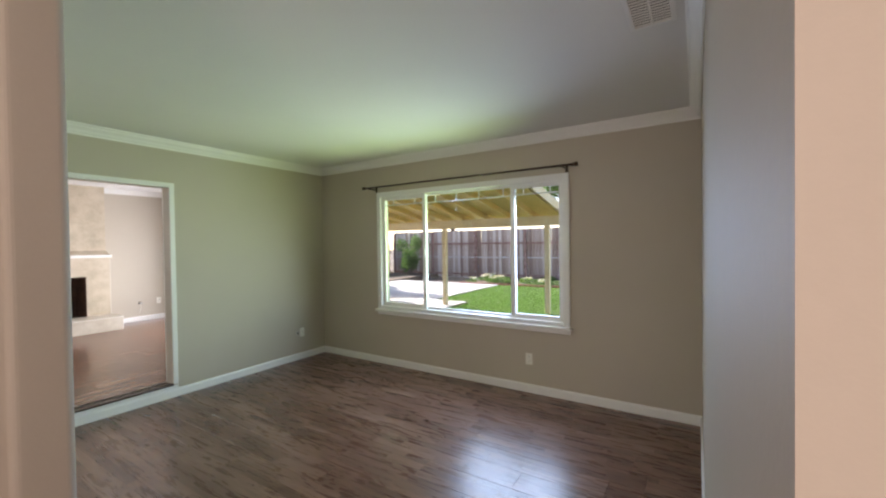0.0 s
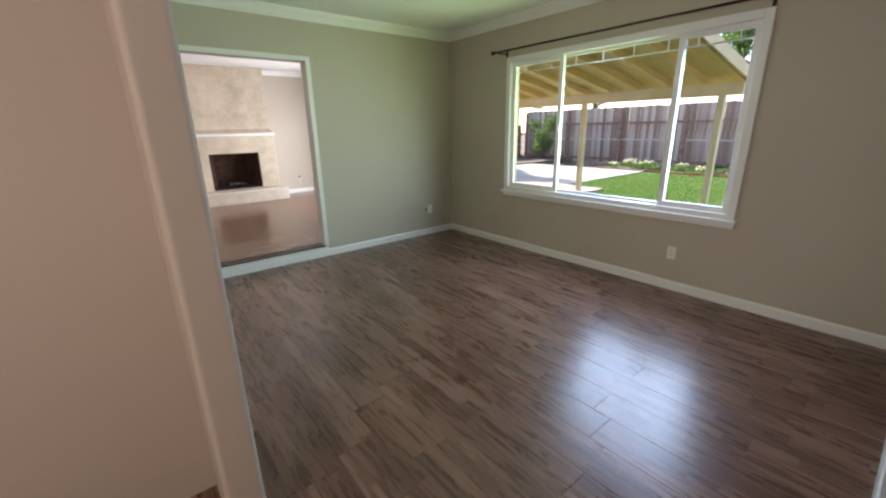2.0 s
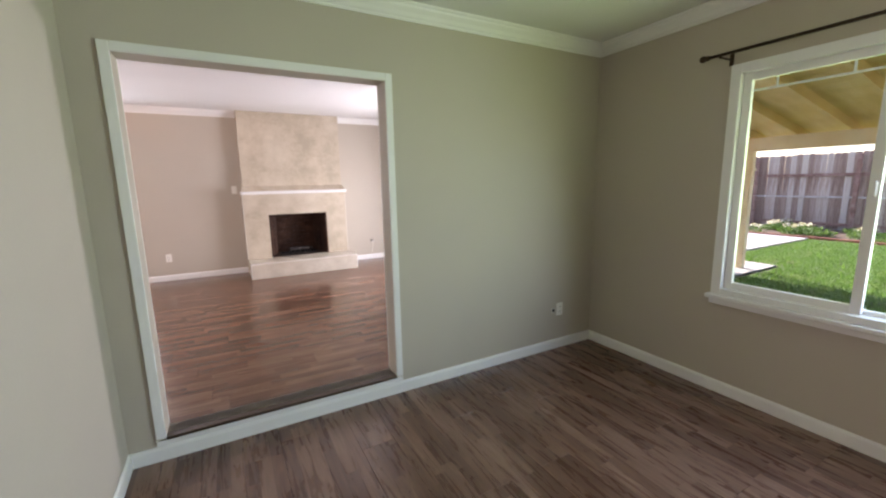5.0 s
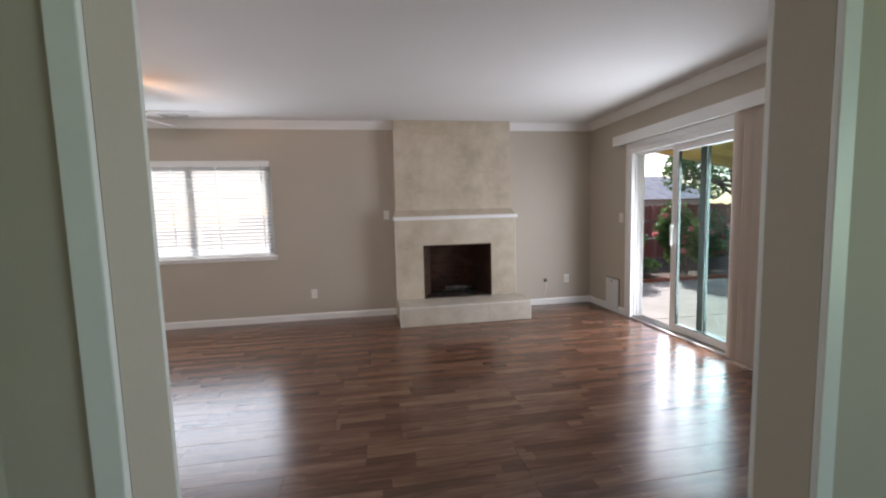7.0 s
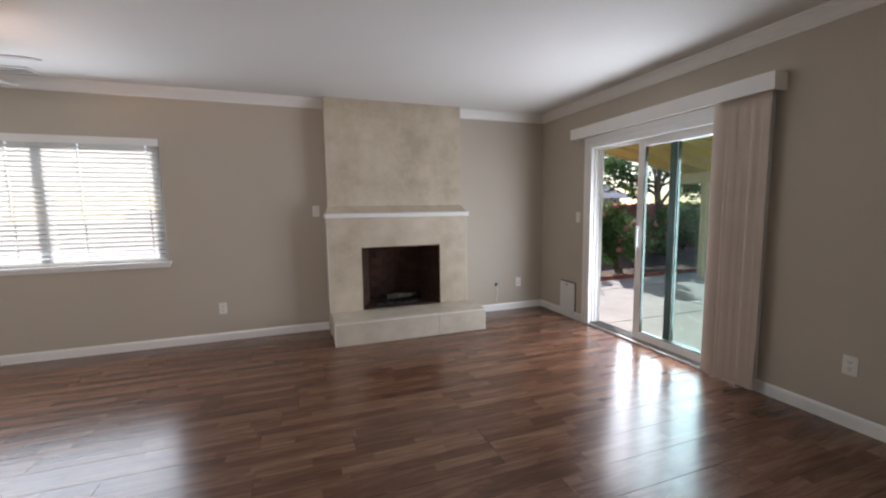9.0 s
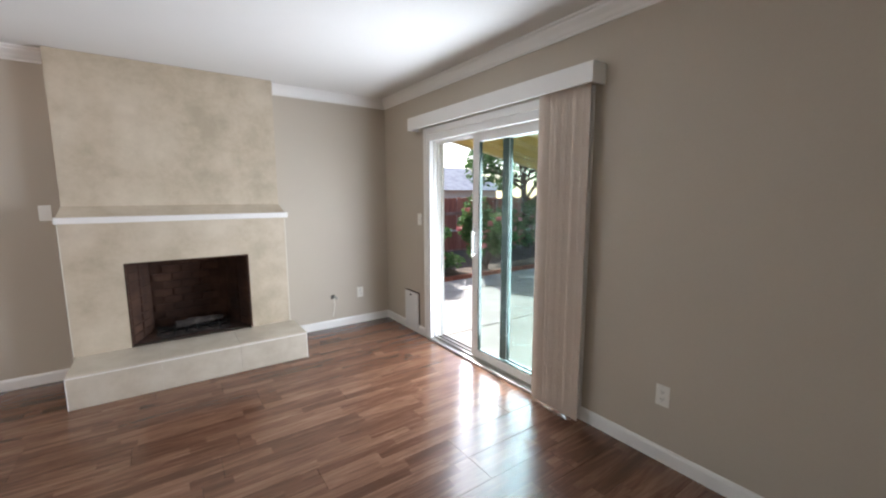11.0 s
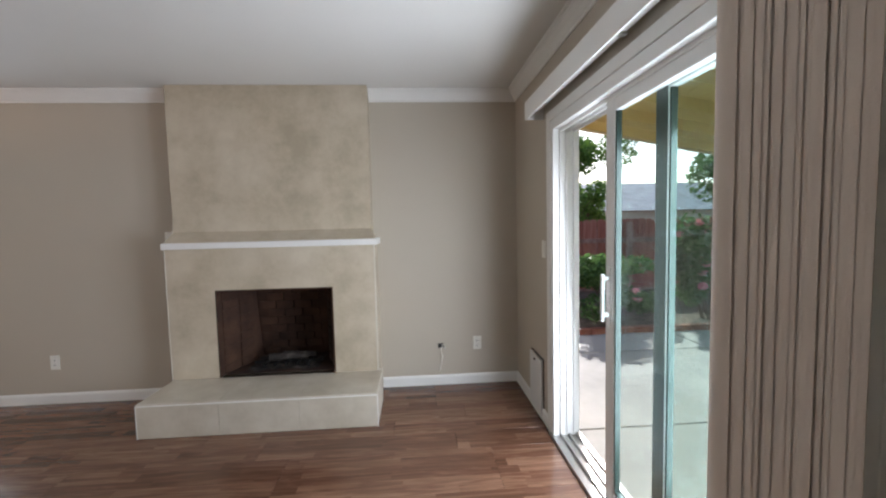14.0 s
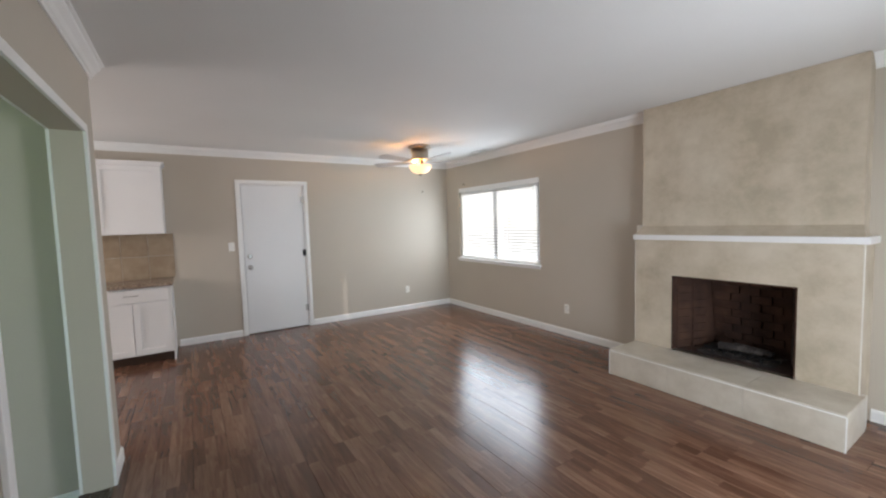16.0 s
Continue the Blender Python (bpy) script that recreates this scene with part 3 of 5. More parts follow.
def vertical_blind():
    v = thing("vertical_blind", (-0.02, 2.7, 2.2), "beige fabric vertical blind drawn to one side of the sliding door", "vertical blind")
    val = box(-0.072, -0.060, 1.70, 3.70, 2.150, 2.262, 0.002)
    bm_box(val, -0.060, FX1, 1.70, 1.712, 2.150, 2.262)
    bm_box(val, -0.060, FX1, 3.688, 3.70, 2.150, 2.262)
    bm_box(val, -0.060, FX1, 1.712, 3.688, 2.252, 2.262)
    part("valance", val, TRIM, v, "white boxed valance")
    part("head_rail", box(-0.030, 0.012, 1.75, 3.66, 2.195, 2.245, 0.003), TRIM, v)
    part("bracket", box(-0.034, 0.016, 2.60, 2.63, 2.186, 2.25, 0.003), STEEL, v)
    slat = bmesh.new()
    k = 6
    top, bot = 2.195, FZ + 0.022
    rows = []
    for t in range(k + 1):
        a = (t / k - 0.5)
        rows.append((a * 0.089, 0.006 * (1 - 4 * a * a)))
    vs = [[slat.verts.new((x, y + o, z)) for x, y in rows] for z in (bot, top) for o in (0, 0.0012)]
    for t in range(k):
        slat.faces.new((vs[0][t], vs[0][t + 1], vs[2][t + 1], vs[2][t]))
        slat.faces.new((vs[1][t + 1], vs[1][t], vs[3][t], vs[3][t + 1]))
    me = mesh_of("slat", slat, BLINDFAB, True)
    rnd = random.Random(4)
    n = 22
    for j in range(n):
        ob = new("slat", me)
        ob.parent = v
        ob.matrix_parent_inverse = Matrix.Translation((0.02, -2.7, -2.2))
        y = 1.775 + 0.315 * j / (n - 1)
        ob.matrix_basis = pose(-0.016 + rnd.uniform(-0.0025, 0.0025), y, 0, 0, 0, 74 + rnd.uniform(-4, 4))



vertical_blind()


def back_window():
    x0, x1, z0, z1 = BWN
    w = structure("window_back", bmesh.new(), VINYL, "white vinyl window behind a horizontal blind", "window")
    fr = bmesh.new()
    for q in ((x0, x0 + 0.05, z0, z1), (x1 - 0.05, x1, z0, z1), (x0 + 0.05, x1 - 0.05, z0, z0 + 0.05), (x0 + 0.05, x1 - 0.05, z1 - 0.05, z1), (-5.04, -4.98, z0 + 0.05, z1 - 0.05)):
        bm_box(fr, q[0], q[1], FY + 0.08, FY + 0.14, q[2], q[3], 0.004)
    part("window_frame", fr, VINYL, w)
    for a, b in ((x0 + 0.05, -5.04), (-4.98, x1 - 0.05)):
        p = part("pane", box(a, b, FY + 0.108, FY + 0.113, z0 + 0.05, z1 - 0.05), GLASS, w)
        p.visible_shadow = False
    part("window_sill", box(x0 - 0.03, x1 + 0.03, FY - 0.035, FY + 0.08, z0 - 0.032, z0 - 0.002, 0.006), TRIM, w)
    part("sill_apron", box(x0 - 0.015, x1 + 0.015, FY - 0.016, FY - 0.001, z0 - 0.06, z0 - 0.033, 0.003), TRIM, w)
    b = thing("horizontal_blind", (-5.02, FY + 0.02, z1), "white slatted horizontal blind lowered over the window", "blind")
    part("head_rail", box(x0 + 0.008, x1 - 0.008, FY + 0.004, FY + 0.05, z1 - 0.05, z1 - 0.002, 0.003), VINYL, b)
    part("valance", box(x0 + 0.004, x1 - 0.004, FY - 0.004, FY + 0.003, z1 - 0.07, z1 - 0.001, 0.002), VINYL, b)
    part("bottom_rail", box(x0 + 0.012, x1 - 0.012, FY + 0.008, FY + 0.05, z0 + 0.004, z0 + 0.022, 0.004), VINYL, b)
    s = bmesh.new()
    L = (x1 - x0) / 2 - 0.014
    pts = [(-0.025, 0.0), (-0.012, 0.0035), (0, 0.0045), (0.012, 0.0035), (0.025, 0.0)]
    cords = (-5.71, -5.22, -4.73, -4.225)
    xs = [-L]
    for c in cords:
        xs += [c + 5.015 - 0.007, c + 5.015 + 0.007]
    xs.append(L)
    gr = [[[s.verts.new((x, y, z + dz)) for y, z in pts] for x in xs] for dz in (0, 0.0028)]
    for i in range(len(xs) - 1):
        hole = i % 2 == 1
        for t in range(4):
            if not (hole and t in (1, 2)):
                for g in gr:
                    s.faces.new((g[i][t], g[i][t + 1], g[i + 1][t + 1], g[i + 1][t]))
        for t in (0, 4):
            s.faces.new((gr[0][i][t], gr[0][i + 1][t], gr[1][i + 1][t], gr[1][i][t]))
    for i in (0, len(xs) - 1):
        for t in range(4):
            s.faces.new((gr[0][i][t], gr[0][i][t + 1], gr[1][i][t + 1], gr[1][i][t]))
    me = mesh_of("slat", s, SLAT, False)
    n = 25
    rnd = random.Random(8)
    for j in range(n):
        ob = new("slat", me)
        ob.parent = b
        ob.matrix_parent_inverse = Matrix.Translation(-Vector((-5.02, FY + 0.02, z1)))
        ob.matrix_basis = pose(-5.015, FY + 0.028, z0 + 0.045 + (z1 - z0 - 0.12) * j / (n - 1), -47 + rnd.uniform(-2, 2), 0, 0)
    for x in cords:
        part("ladder_cord", cyl((x, FY + 0.002, z0 + 0.02), (x, FY + 0.002, z1 - 0.05), 0.0022, seg=6), VINYL, b)
    part("pull_cord", cyl((x1 - 0.1, FY - 0.008, 1.45), (x1 - 0.1, FY - 0.008, z1 - 0.05), 0.002, seg=6), VINYL, b)


back_window()


def flush_door():
    y0, y1, z0, z1 = ED
    x = FX0
    d = structure("door_flush_white", bmesh.new(), DOORPAINT, "white painted flush door, closed, with a lever and deadbolt", "door")
    jb = bmesh.new()
    for q in ((y0, y0 + 0.018, z0, z1), (y1 - 0.018, y1, z0, z1), (y0 + 0.018, y1 - 0.018, z1 - 0.018, z1)):
        bm_box(jb, x - 0.15, x + 0.001, *q)
    part("door_jamb", jb, TRIM, d)
    part("leaf", box(x - 0.048, x - 0.008, y0 + 0.021, y1 - 0.021, z0 + 0.014, z1 - 0.021, 0.003), DOORPAINT, d)
    part("sill_plate", box(x - 0.14, x + 0.006, y0 + 0.018, y1 - 0.018, z0 - 0.004, z0 + 0.010, 0.002), NOSING, d, "dark door sill")
    h = lathe([(0.030, 0), (0.030, 0.006), (0.012, 0.012), (0.012, 0.045), (0.026, 0.05), (0.030, 0.06), (0.026, 0.074), (0.01, 0.08)], (0, 0, 0), 20)
    bmesh.ops.transform(h, matrix=pose(x - 0.008, y0 + 0.085, 1.04, 0, 90, 0), verts=h.verts)
    part("knob", h, STEEL, d, "satin metal knob", True)
    b = lathe([(0.031, 0), (0.031, 0.01), (0.024, 0.022), (0.02, 0.024)], (0, 0, 0), 20)
    bm_box(b, -0.006, 0.006, -0.018, 0.018, 0.024, 0.036)
    bmesh.ops.transform(b, matrix=pose(x - 0.008, y0 + 0.085, 1.185, 0, 90, 0), verts=b.verts)
    part("deadbolt", b, STEEL, d)
    for z in (0.40, 1.19, 1.94):
        part("hinge", bm_box(cyl((x + 0.003, y1 - 0.02, z - 0.05), (x + 0.003, y1 - 0.02, z + 0.05), 0.008, seg=10), x - 0.008, x - 0.005, y1 - 0.055, y1 - 0.02, z - 0.045, z + 0.045), IRON if z == 1.19 else STEEL, d)


flush_door()


# ---------------------------------------------------------------- fireplace
def fireplace():
    f = thing("fireplace", (-1.88, 4.3, FZ), "beige plastered fireplace with a white mantel and raised hearth", "fireplace")
    lx0, lx1, ux0, ux1 = -2.66, -1.115, -2.635, -1.145
    bx0, bx1, bz0, bz1 = -2.315, -1.442, 0.36, 1.03
    face, up = 4.18, 4.27
    lower = ring('y', face, FY + 0.02, (lx0, lx1, FZ, 1.35), (bx0, bx1, bz0 - 0.01, bz1))
    part("surround", lower, PLASTER, f)
    part("breast", box(ux0, ux1, up, FY + 0.02, 1.39, CZ - 0.002), PLASTER, f)
    part("mantel", box(lx0 - 0.012, lx1 + 0.025, face - 0.018, FY + 0.01, 1.345, 1.392, 0.004), TRIM, f, "white painted mantel edge")
    s = bmesh.new()
    a = [s.verts.new(p) for p in ((lx0, face, 1.393), (lx1, face, 1.393), (ux1, up, 1.47), (ux0, up, 1.47), (lx0, up + 0.05, 1.393), (lx1, up + 0.05, 1.393), (ux1, up + 0.05, 1.47), (ux0, up + 0.05, 1.47))]
    for q in ((0, 1, 2, 3), (4, 5, 6, 7), (0, 3, 7, 4), (1, 5, 6, 2), (3, 2, 6, 7), (0, 4, 5, 1)):
        s.faces.new([a[k] for k in q])
    part("sloped_shoulder", s, PLASTER, f)
    for x in (lx0 + 0.003, lx1 - 0.003):
        part("corner_bead", cyl((x, face + 0.003, FZ + 0.2), (x, face + 0.003, 1.345), 0.0045, seg=8), GROUT, f, "pale corner bead")
    # firebox with splayed sides
    fb = bmesh.new()
    d, sp = 4.70, 0.14
    v = [fb.verts.new(p) for p in ((bx0, face + 0.06, bz0), (bx1, face + 0.06, bz0), (bx1 - sp, d, bz0), (bx0 + sp, d, bz0), (bx0, face + 0.06, bz1 + 0.02), (bx1, face + 0.06, bz1 + 0.02), (bx1 - sp, d - 0.12, bz1 + 0.02), (bx0 + sp, d - 0.12, bz1 + 0.02))]
    for q in ((0, 1, 2, 3), (4, 5, 6, 7), (0, 4, 7, 3), (1, 2, 6, 5), (3, 7, 6, 2)):
        fb.faces.new([v[k] for k in q])
    part("firebox", fb, SOOT, f, "soot-blackened firebox")
    for r in range(9):
        z = bz0 + 0.004 + r * 0.072
        for c in range(4):
            x = bx0 + sp + 0.02 + c * 0.15 + (0.07 if r % 2 else 0)
            if x + 0.13 < bx1 - sp:
                yy = d - 0.12 * r * 0.072 / 0.67 - 0.012
                part("firebrick", box(x, x + 0.135, yy - 0.012, yy + 0.006, z, z + 0.062), SOOT, f)
        for c in range(2):
            t0, t1 = (c + 0.12) / 2.3, (c + 0.95) / 2.3
            for sd in (0, 1):
                xa, xb = bx0 + sp * t0, bx0 + sp * t1
                if sd:
                    xa, xb = bx1 - sp * t0, bx1 - sp * t1
                ya, yb = face + 0.06 + (d - 0.1 - face - 0.06) * t0, face + 0.06 + (d - 0.1 - face - 0.06) * t1
                o = 0.010 if sd == 0 else -0.010
                bb = bmesh.new()
                w = [bb.verts.new(p) for p in ((xa, ya, z), (xb, yb, z), (xb, yb, z + 0.062), (xa, ya, z + 0.062), (xa + o, ya, z), (xb + o, yb, z), (xb + o, yb, z + 0.062), (xa + o, ya, z + 0.062))]
                for q in ((4, 5, 6, 7), (0, 1, 5, 4), (3, 2, 6, 7), (0, 4, 7, 3), (1, 5, 6, 2)):
                    bb.faces.new([w[k] for k in q])
                part("firebrick", bb, SOOT, f)
    lin = bmesh.new()
    for q in ((bx0 - 0.001, bx0 + 0.012, bz0, bz1), (bx1 - 0.012, bx1 + 0.001, bz0, bz1), (bx0 + 0.012, bx1 - 0.012, bz1 - 0.012, bz1 + 0.001)):
        bm_box(lin, q[0], q[1], face + 0.004, face + 0.07, q[2], q[3])
    part("firebox_reveal", lin, SOOT, f)
    # raised hearth: tiles on a core
    hx0, hx1, hy = -2.645, -1.085, 3.757
    core = part("hearth", box(hx0 + 0.006, hx1 - 0.006, hy + 0.006, face + 0.07, FZ, 0.350), GROUT, f, "raised tiled hearth")
    n = 3
    L = (hx1 - hx0) / n
    for k in range(n):
        a0, a1 = hx0 + k * L + 0.001, hx0 + (k + 1) * L - 0.001
        part("tile", box(a0, a1, hy, hy + 0.01, FZ + 0.001, 0.348, 0.0015), HEARTH, core)
        part("tile", box(a0, a1, hy + 0.002, face, 0.349, 0.361, 0.0015), HEARTH, core)
    for x0 in (hx0, hx1 - 0.01):
        part("tile", box(x0, x0 + 0.01, hy + 0.011, face + 0.0, FZ + 0.001, 0.348, 0.0015), HEARTH, core)
    eb = bmesh.new()
    bm_box(eb, hx0 - 0.001, hx1 + 0.001, hy - 0.0015, hy + 0.004, 0.345, 0.3525)
    for x in (hx0, hx1):
        bm_box(eb, x - 0.003, x + 0.003, hy - 0.0015, hy + 0.004, FZ, 0.345)
    part("tile_edge", eb, TRIM, core, "white tile edging")


fireplace()


def grate():
    g = thing("fire_grate", (-1.85, 4.42, 0.36), "small black iron grate with burnt log ends in the firebox", "fire grate")
    for k in range(5):
        x = -2.03 + k * 0.085
        part("bar", cyl((x, 4.30, 0.395), (x, 4.53, 0.395), 0.007, seg=8, bm=cyl((x, 4.30, 0.395), (x, 4.285, 0.43), 0.007, seg=8)), IRON, g)
    part("gas_pipe", cyl((-2.15, 4.43, 0.385), (-1.60, 4.43, 0.385), 0.011, seg=10), IRON, g)
    for x in (-2.03, -1.69):
        part("leg", cyl((x, 4.33, 0.361), (x, 4.33, 0.39), 0.008, seg=8), IRON, g)
    for k, (a, b, r) in enumerate((((-2.02, 4.40, 0.43), (-1.72, 4.44, 0.425), 0.032), ((-1.93, 4.48, 0.432), (-1.65, 4.45, 0.43), 0.026))):
        bm = cyl(a, b, r, r * 0.8, 10)
        bmesh.ops.subdivide_edges(bm, edges=bm.edges, cuts=2)
        for v in bm.verts:
            v.co += Vector((0, 0, 1)) * 0.008 * noise.noise(v.co * 25)
        part("log", bm, ASH, g, "charred log end")
    ash = bmesh.new()
    bmesh.ops.create_grid(ash, x_segments=20, y_segments=10, size=0.5)
    for v in ash.verts:
        v.co = Vector((-1.88 + v.co.x * 0.56, 4.44 + v.co.y * 0.32, 0.362 + 0.016 * max(0, noise.noise(v.co * 9) + 0.35)))
    solid("ash", ash, ASH, "thin grey ash spread on the firebox floor", "ash", kind="stuff")


grate()


# ---------------------------------------------------------------- ceiling fan
def ceiling_fan():
    c = (-5.04, 3.19)
    f = thing("ceiling_fan", (*c, CZ), "flush-mounted ceiling fan with five blades and a lit bowl lamp", "ceiling fan")
    part("canopy", lathe([(0.135, -0.001), (0.150, -0.006), (0.152, -0.022), (0.142, -0.032), (0.112, -0.036)], (*c, CZ), 40), NICKEL, f, "brushed nickel ceiling plate", True)
    part("housing", lathe([(0.112, -0.034), (0.110, -0.150), (0.116, -0.158), (0.116, -0.176), (0.098, -0.186), (0.060, -0.190)], (*c, CZ), 40), NICKEL, f, "brushed nickel motor drum", True)
    part("lamp_collar", lathe([(0.045, -0.186), (0.045, -0.228), (0.062, -0.236), (0.062, -0.244)], (*c, CZ), 32), NICKEL, f, smooth=True)
    part("shade", lathe([(0.070, -0.262), (0.146, -0.252), (0.150, -0.258), (0.142, -0.286), (0.118, -0.322), (0.075, -0.350), (0.014, -0.362)], (*c, CZ), 40), GLOBE, f, "lit frosted glass bowl", True)
    part("finial", lathe([(0.014, -0.360), (0.019, -0.368), (0.010, -0.380), (0.003, -0.387)], (*c, CZ), 16), IRON, f, smooth=True)
    for k in range(5):
        a = -1 + 72 * k
        m = Matrix.Translation((*c, CZ - 0.205)) @ pose(0, 0, 0, 0, 0, a)
        b = bmesh.new()
        pts = []
        for t in range(13):
            s = t / 12
            x = 0.19 + 0.49 * s
            w = 0.052 + 0.022 * s - (0.03 * max(0, (s - 0.88) / 0.12) ** 2)
            pts.append((x, w))
        lo = [b.verts.new((x, sg * w, z)) for z in (0, 0.006) for sg in (-1, 1) for x, w in pts]
        n = len(pts)
        for j in range(n - 1):
            b.faces.new((lo[j], lo[j + 1], lo[n + j + 1], lo[n + j]))
            b.faces.new((lo[2 * n + j], lo[2 * n + j + 1], lo[3 * n + j + 1], lo[3 * n + j]))
            b.faces.new((lo[j], lo[j + 1], lo[2 * n + j + 1], lo[2 * n + j]))
            b.faces.new((lo[n + j], lo[n + j + 1], lo[3 * n + j + 1], lo[3 * n + j]))
        for j in (0, n - 1):
            b.faces.new((lo[j], lo[n + j], lo[3 * n + j], lo[2 * n + j]))
        bmesh.ops.transform(b, matrix=m @ pose(0, 0, 0, 11, 0, 0), verts=b.verts)
        bl = part("blade", b, BLADE, f)
        ir = box(0.09, 0.25, -0.018, 0.018, -0.008, -0.002, 0.002)
        bm_box(ir, 0.20, 0.25, -0.04, 0.04, -0.007, -0.001, 0.002)
        bmesh.ops.transform(ir, matrix=m @ pose(0, 0, 0, 11, 0, 0), verts=ir.verts)
        part("blade_iron", ir, NICKEL, bl)
    lamp = bpy.data.lights.new("fan_lamp", 'POINT')
    lamp.energy, lamp.color, lamp.shadow_soft_size = 6.5, (1.0, 0.50, 0.18), 0.02
    new("fan_lamp", lamp).location = (c[0] + 0.02, c[1] - 0.085, CZ - 0.235)


ceiling_fan()


def register(name, x0, x1, y0, y1, z, slats, label):
    r = thing(name, ((x0 + x1) / 2, (y0 + y1) / 2, z), label, "air vent")
    fr = bmesh.new()
    w = 0.022
    for q in ((x0, x1, y0, y0 + w), (x0, x1, y1 - w, y1), (x0, x0 + w, y0 + w, y1 - w), (x1 - w, x1, y0 + w, y1 - w)):
        bm_box(fr, *q, z - 0.012, z, 0.002)
    part("frame", fr, TRIM, r)
    # Dark sheet behind the slats stands in for shade inside the duct.
    part("backing", box(x0 + w, x1 - w, y0 + w, y1 - w, z - 0.003, z - 0.001), DARK, r)
    for k in range(slats):
        x = x0 + w + (x1 - x0 - 2 * w) * (k + 0.5) / slats
        b = box(-0.004, 0.004, y0 + w - (y0 + y1) / 2, y1 - w - (y0 + y1) / 2, -0.0012, 0.0012)
        bmesh.ops.transform(b, matrix=pose(x, (y0 + y1) / 2, z - 0.009, 0, 38, 0), verts=b.verts)
        part("slat", b, TRIM, r)
    part("divider", box(x0 + w, x1 - w, (y0 + y1) / 2 - 0.004, (y0 + y1) / 2 + 0.004, z - 0.013, z - 0.004), TRIM, r)


register("ceiling_vent", -1.93, -1.59, -4.365, -4.165, CZ, 12, "white louvred ceiling air vent in the dining room")
register("ceiling_vent", -5.16, -4.84, 4.10, 4.25, CZ, 10, "white louvred ceiling air vent near the fan")


# ---------------------------------------------------------------- plates on the walls
def plate(name, at, n, kind, label):
    """A wall plate at a place, facing n: an outlet, a switch or a blank."""
    p = thing(name, at, label, "wall outlet" if kind == "outlet" else "wall switch", "wall outlets" if kind == "outlet" else "wall switches")
    turn = Vector(n).to_track_quat('Y', 'Z').to_matrix().to_4x4()
    m = Matrix.Translation(at) @ turn

    def put(nm, bm, material, parent=p, lab=""):
        bmesh.ops.transform(bm, matrix=m, verts=bm.verts)
        return part(nm, bm, material, parent, lab)
    put("cover", box(-0.035, 0.035, 0.0005, 0.006, -0.057, 0.057, 0.002), PLASTIC)
    if kind == "outlet":
        for z in (-0.02, 0.02):
            s = put("socket", box(-0.017, 0.017, 0.006, 0.0085, z - 0.014, z + 0.014, 0.002), PLASTIC)
            sl = box(-0.008, -0.005, 0.0086, 0.009, z - 0.002, z + 0.007)
            bm_box(sl, 0.005, 0.008, 0.0086, 0.009, z - 0.002, z + 0.007)
            bm_box(sl, -0.002, 0.002, 0.0086, 0.009, z - 0.010, z - 0.006)
            put("slots", sl, DARK, s)
    else:
        put("rocker" if kind == "rocker" else "toggle", box(-0.016, 0.016, 0.006, 0.009, -0.033, 0.033, 0.002) if kind == "rocker" else box(-0.005, 0.005, 0.006, 0.018, -0.004, 0.012, 0.002), PLASTIC)
    put("screw", box(-0.002, 0.002, 0.006, 0.0068, 0.047, 0.051), STEEL)


plate("outlet", (0, -3.017, 0.336), (-1, 0, 0), "outlet", "ivory duplex outlet on the wall under the window")
plate("outlet", (-0.385, 0, 0.354), (0, -1, 0), "outlet", "ivory duplex outlet near the room corner")
plate("outlet", (-3.678, FY, 0.462), (0, -1, 0), "outlet", "ivory duplex outlet on the fireplace wall")
plate("outlet", (-0.30, FY, 0.478), (0, -1, 0), "outlet", "ivory duplex outlet beside the cable hole")
plate("outlet", (FX1, 1.274, 0.495), (-1, 0, 0), "outlet", "ivory duplex outlet beside the vertical blind")
plate("outlet", (FX0, 3.574, 0.473), (1, 0, 0), "outlet", "ivory duplex outlet on the flush door wall")
plate("light_switch", (-2.745, FY, 1.42), (0, -1, 0), "rocker", "ivory rocker switch beside the chimney breast")
plate("light_switch", (FX1, 3.69, 1.31), (-1, 0, 0), "rocker", "ivory rocker switch beside the sliding door")
plate("light_switch", (FX0, 1.03, 1.325), (1, 0, 0), "toggle", "ivory toggle switch beside the flush door")
plate("light_switch", (XL, -2.86, 1.30), (1, 0, 0), "toggle", "ivory toggle switch near the partition end")

jack = thing("phone_jack", (-0.455, 0, 0.352), "small dark cable jack in the wall", "wall jack")
part("hole", box(-0.468, -0.442, -0.004, -0.001, 0.337, 0.367, 0.001), DARK, jack)
part("rim", box(-0.472, -0.438, -0.0015, -0.0005, 0.333, 0.371), PLASTIC, jack)

cable = thing("wall_cable", (-0.61, FY, 0.46), "loose coaxial cable hanging from a wall hole", "cable")
part("hole", box(-0.635, -0.59, FY - 0.003, FY - 0.0005, 0.445, 0.485, 0.001), DARK, cable)
part("plug", cyl((-0.602, FY - 0.002, 0.468), (-0.575, FY - 0.04, 0.45), 0.009, seg=10), STEEL, cable)
cu = bmesh.new()
pts = [(-0.60, FY - 0.015, 0.462), (-0.612, FY - 0.03, 0.43), (-0.60, FY - 0.025, 0.38), (-0.612, FY - 0.02, 0.32), (-0.622, FY - 0.018, 0.255)]
for a, b in zip(pts, pts[1:]):
    cyl(a, b, 0.0035, seg=8, bm=cu)
part("cord", cu, PLASTIC, cable)

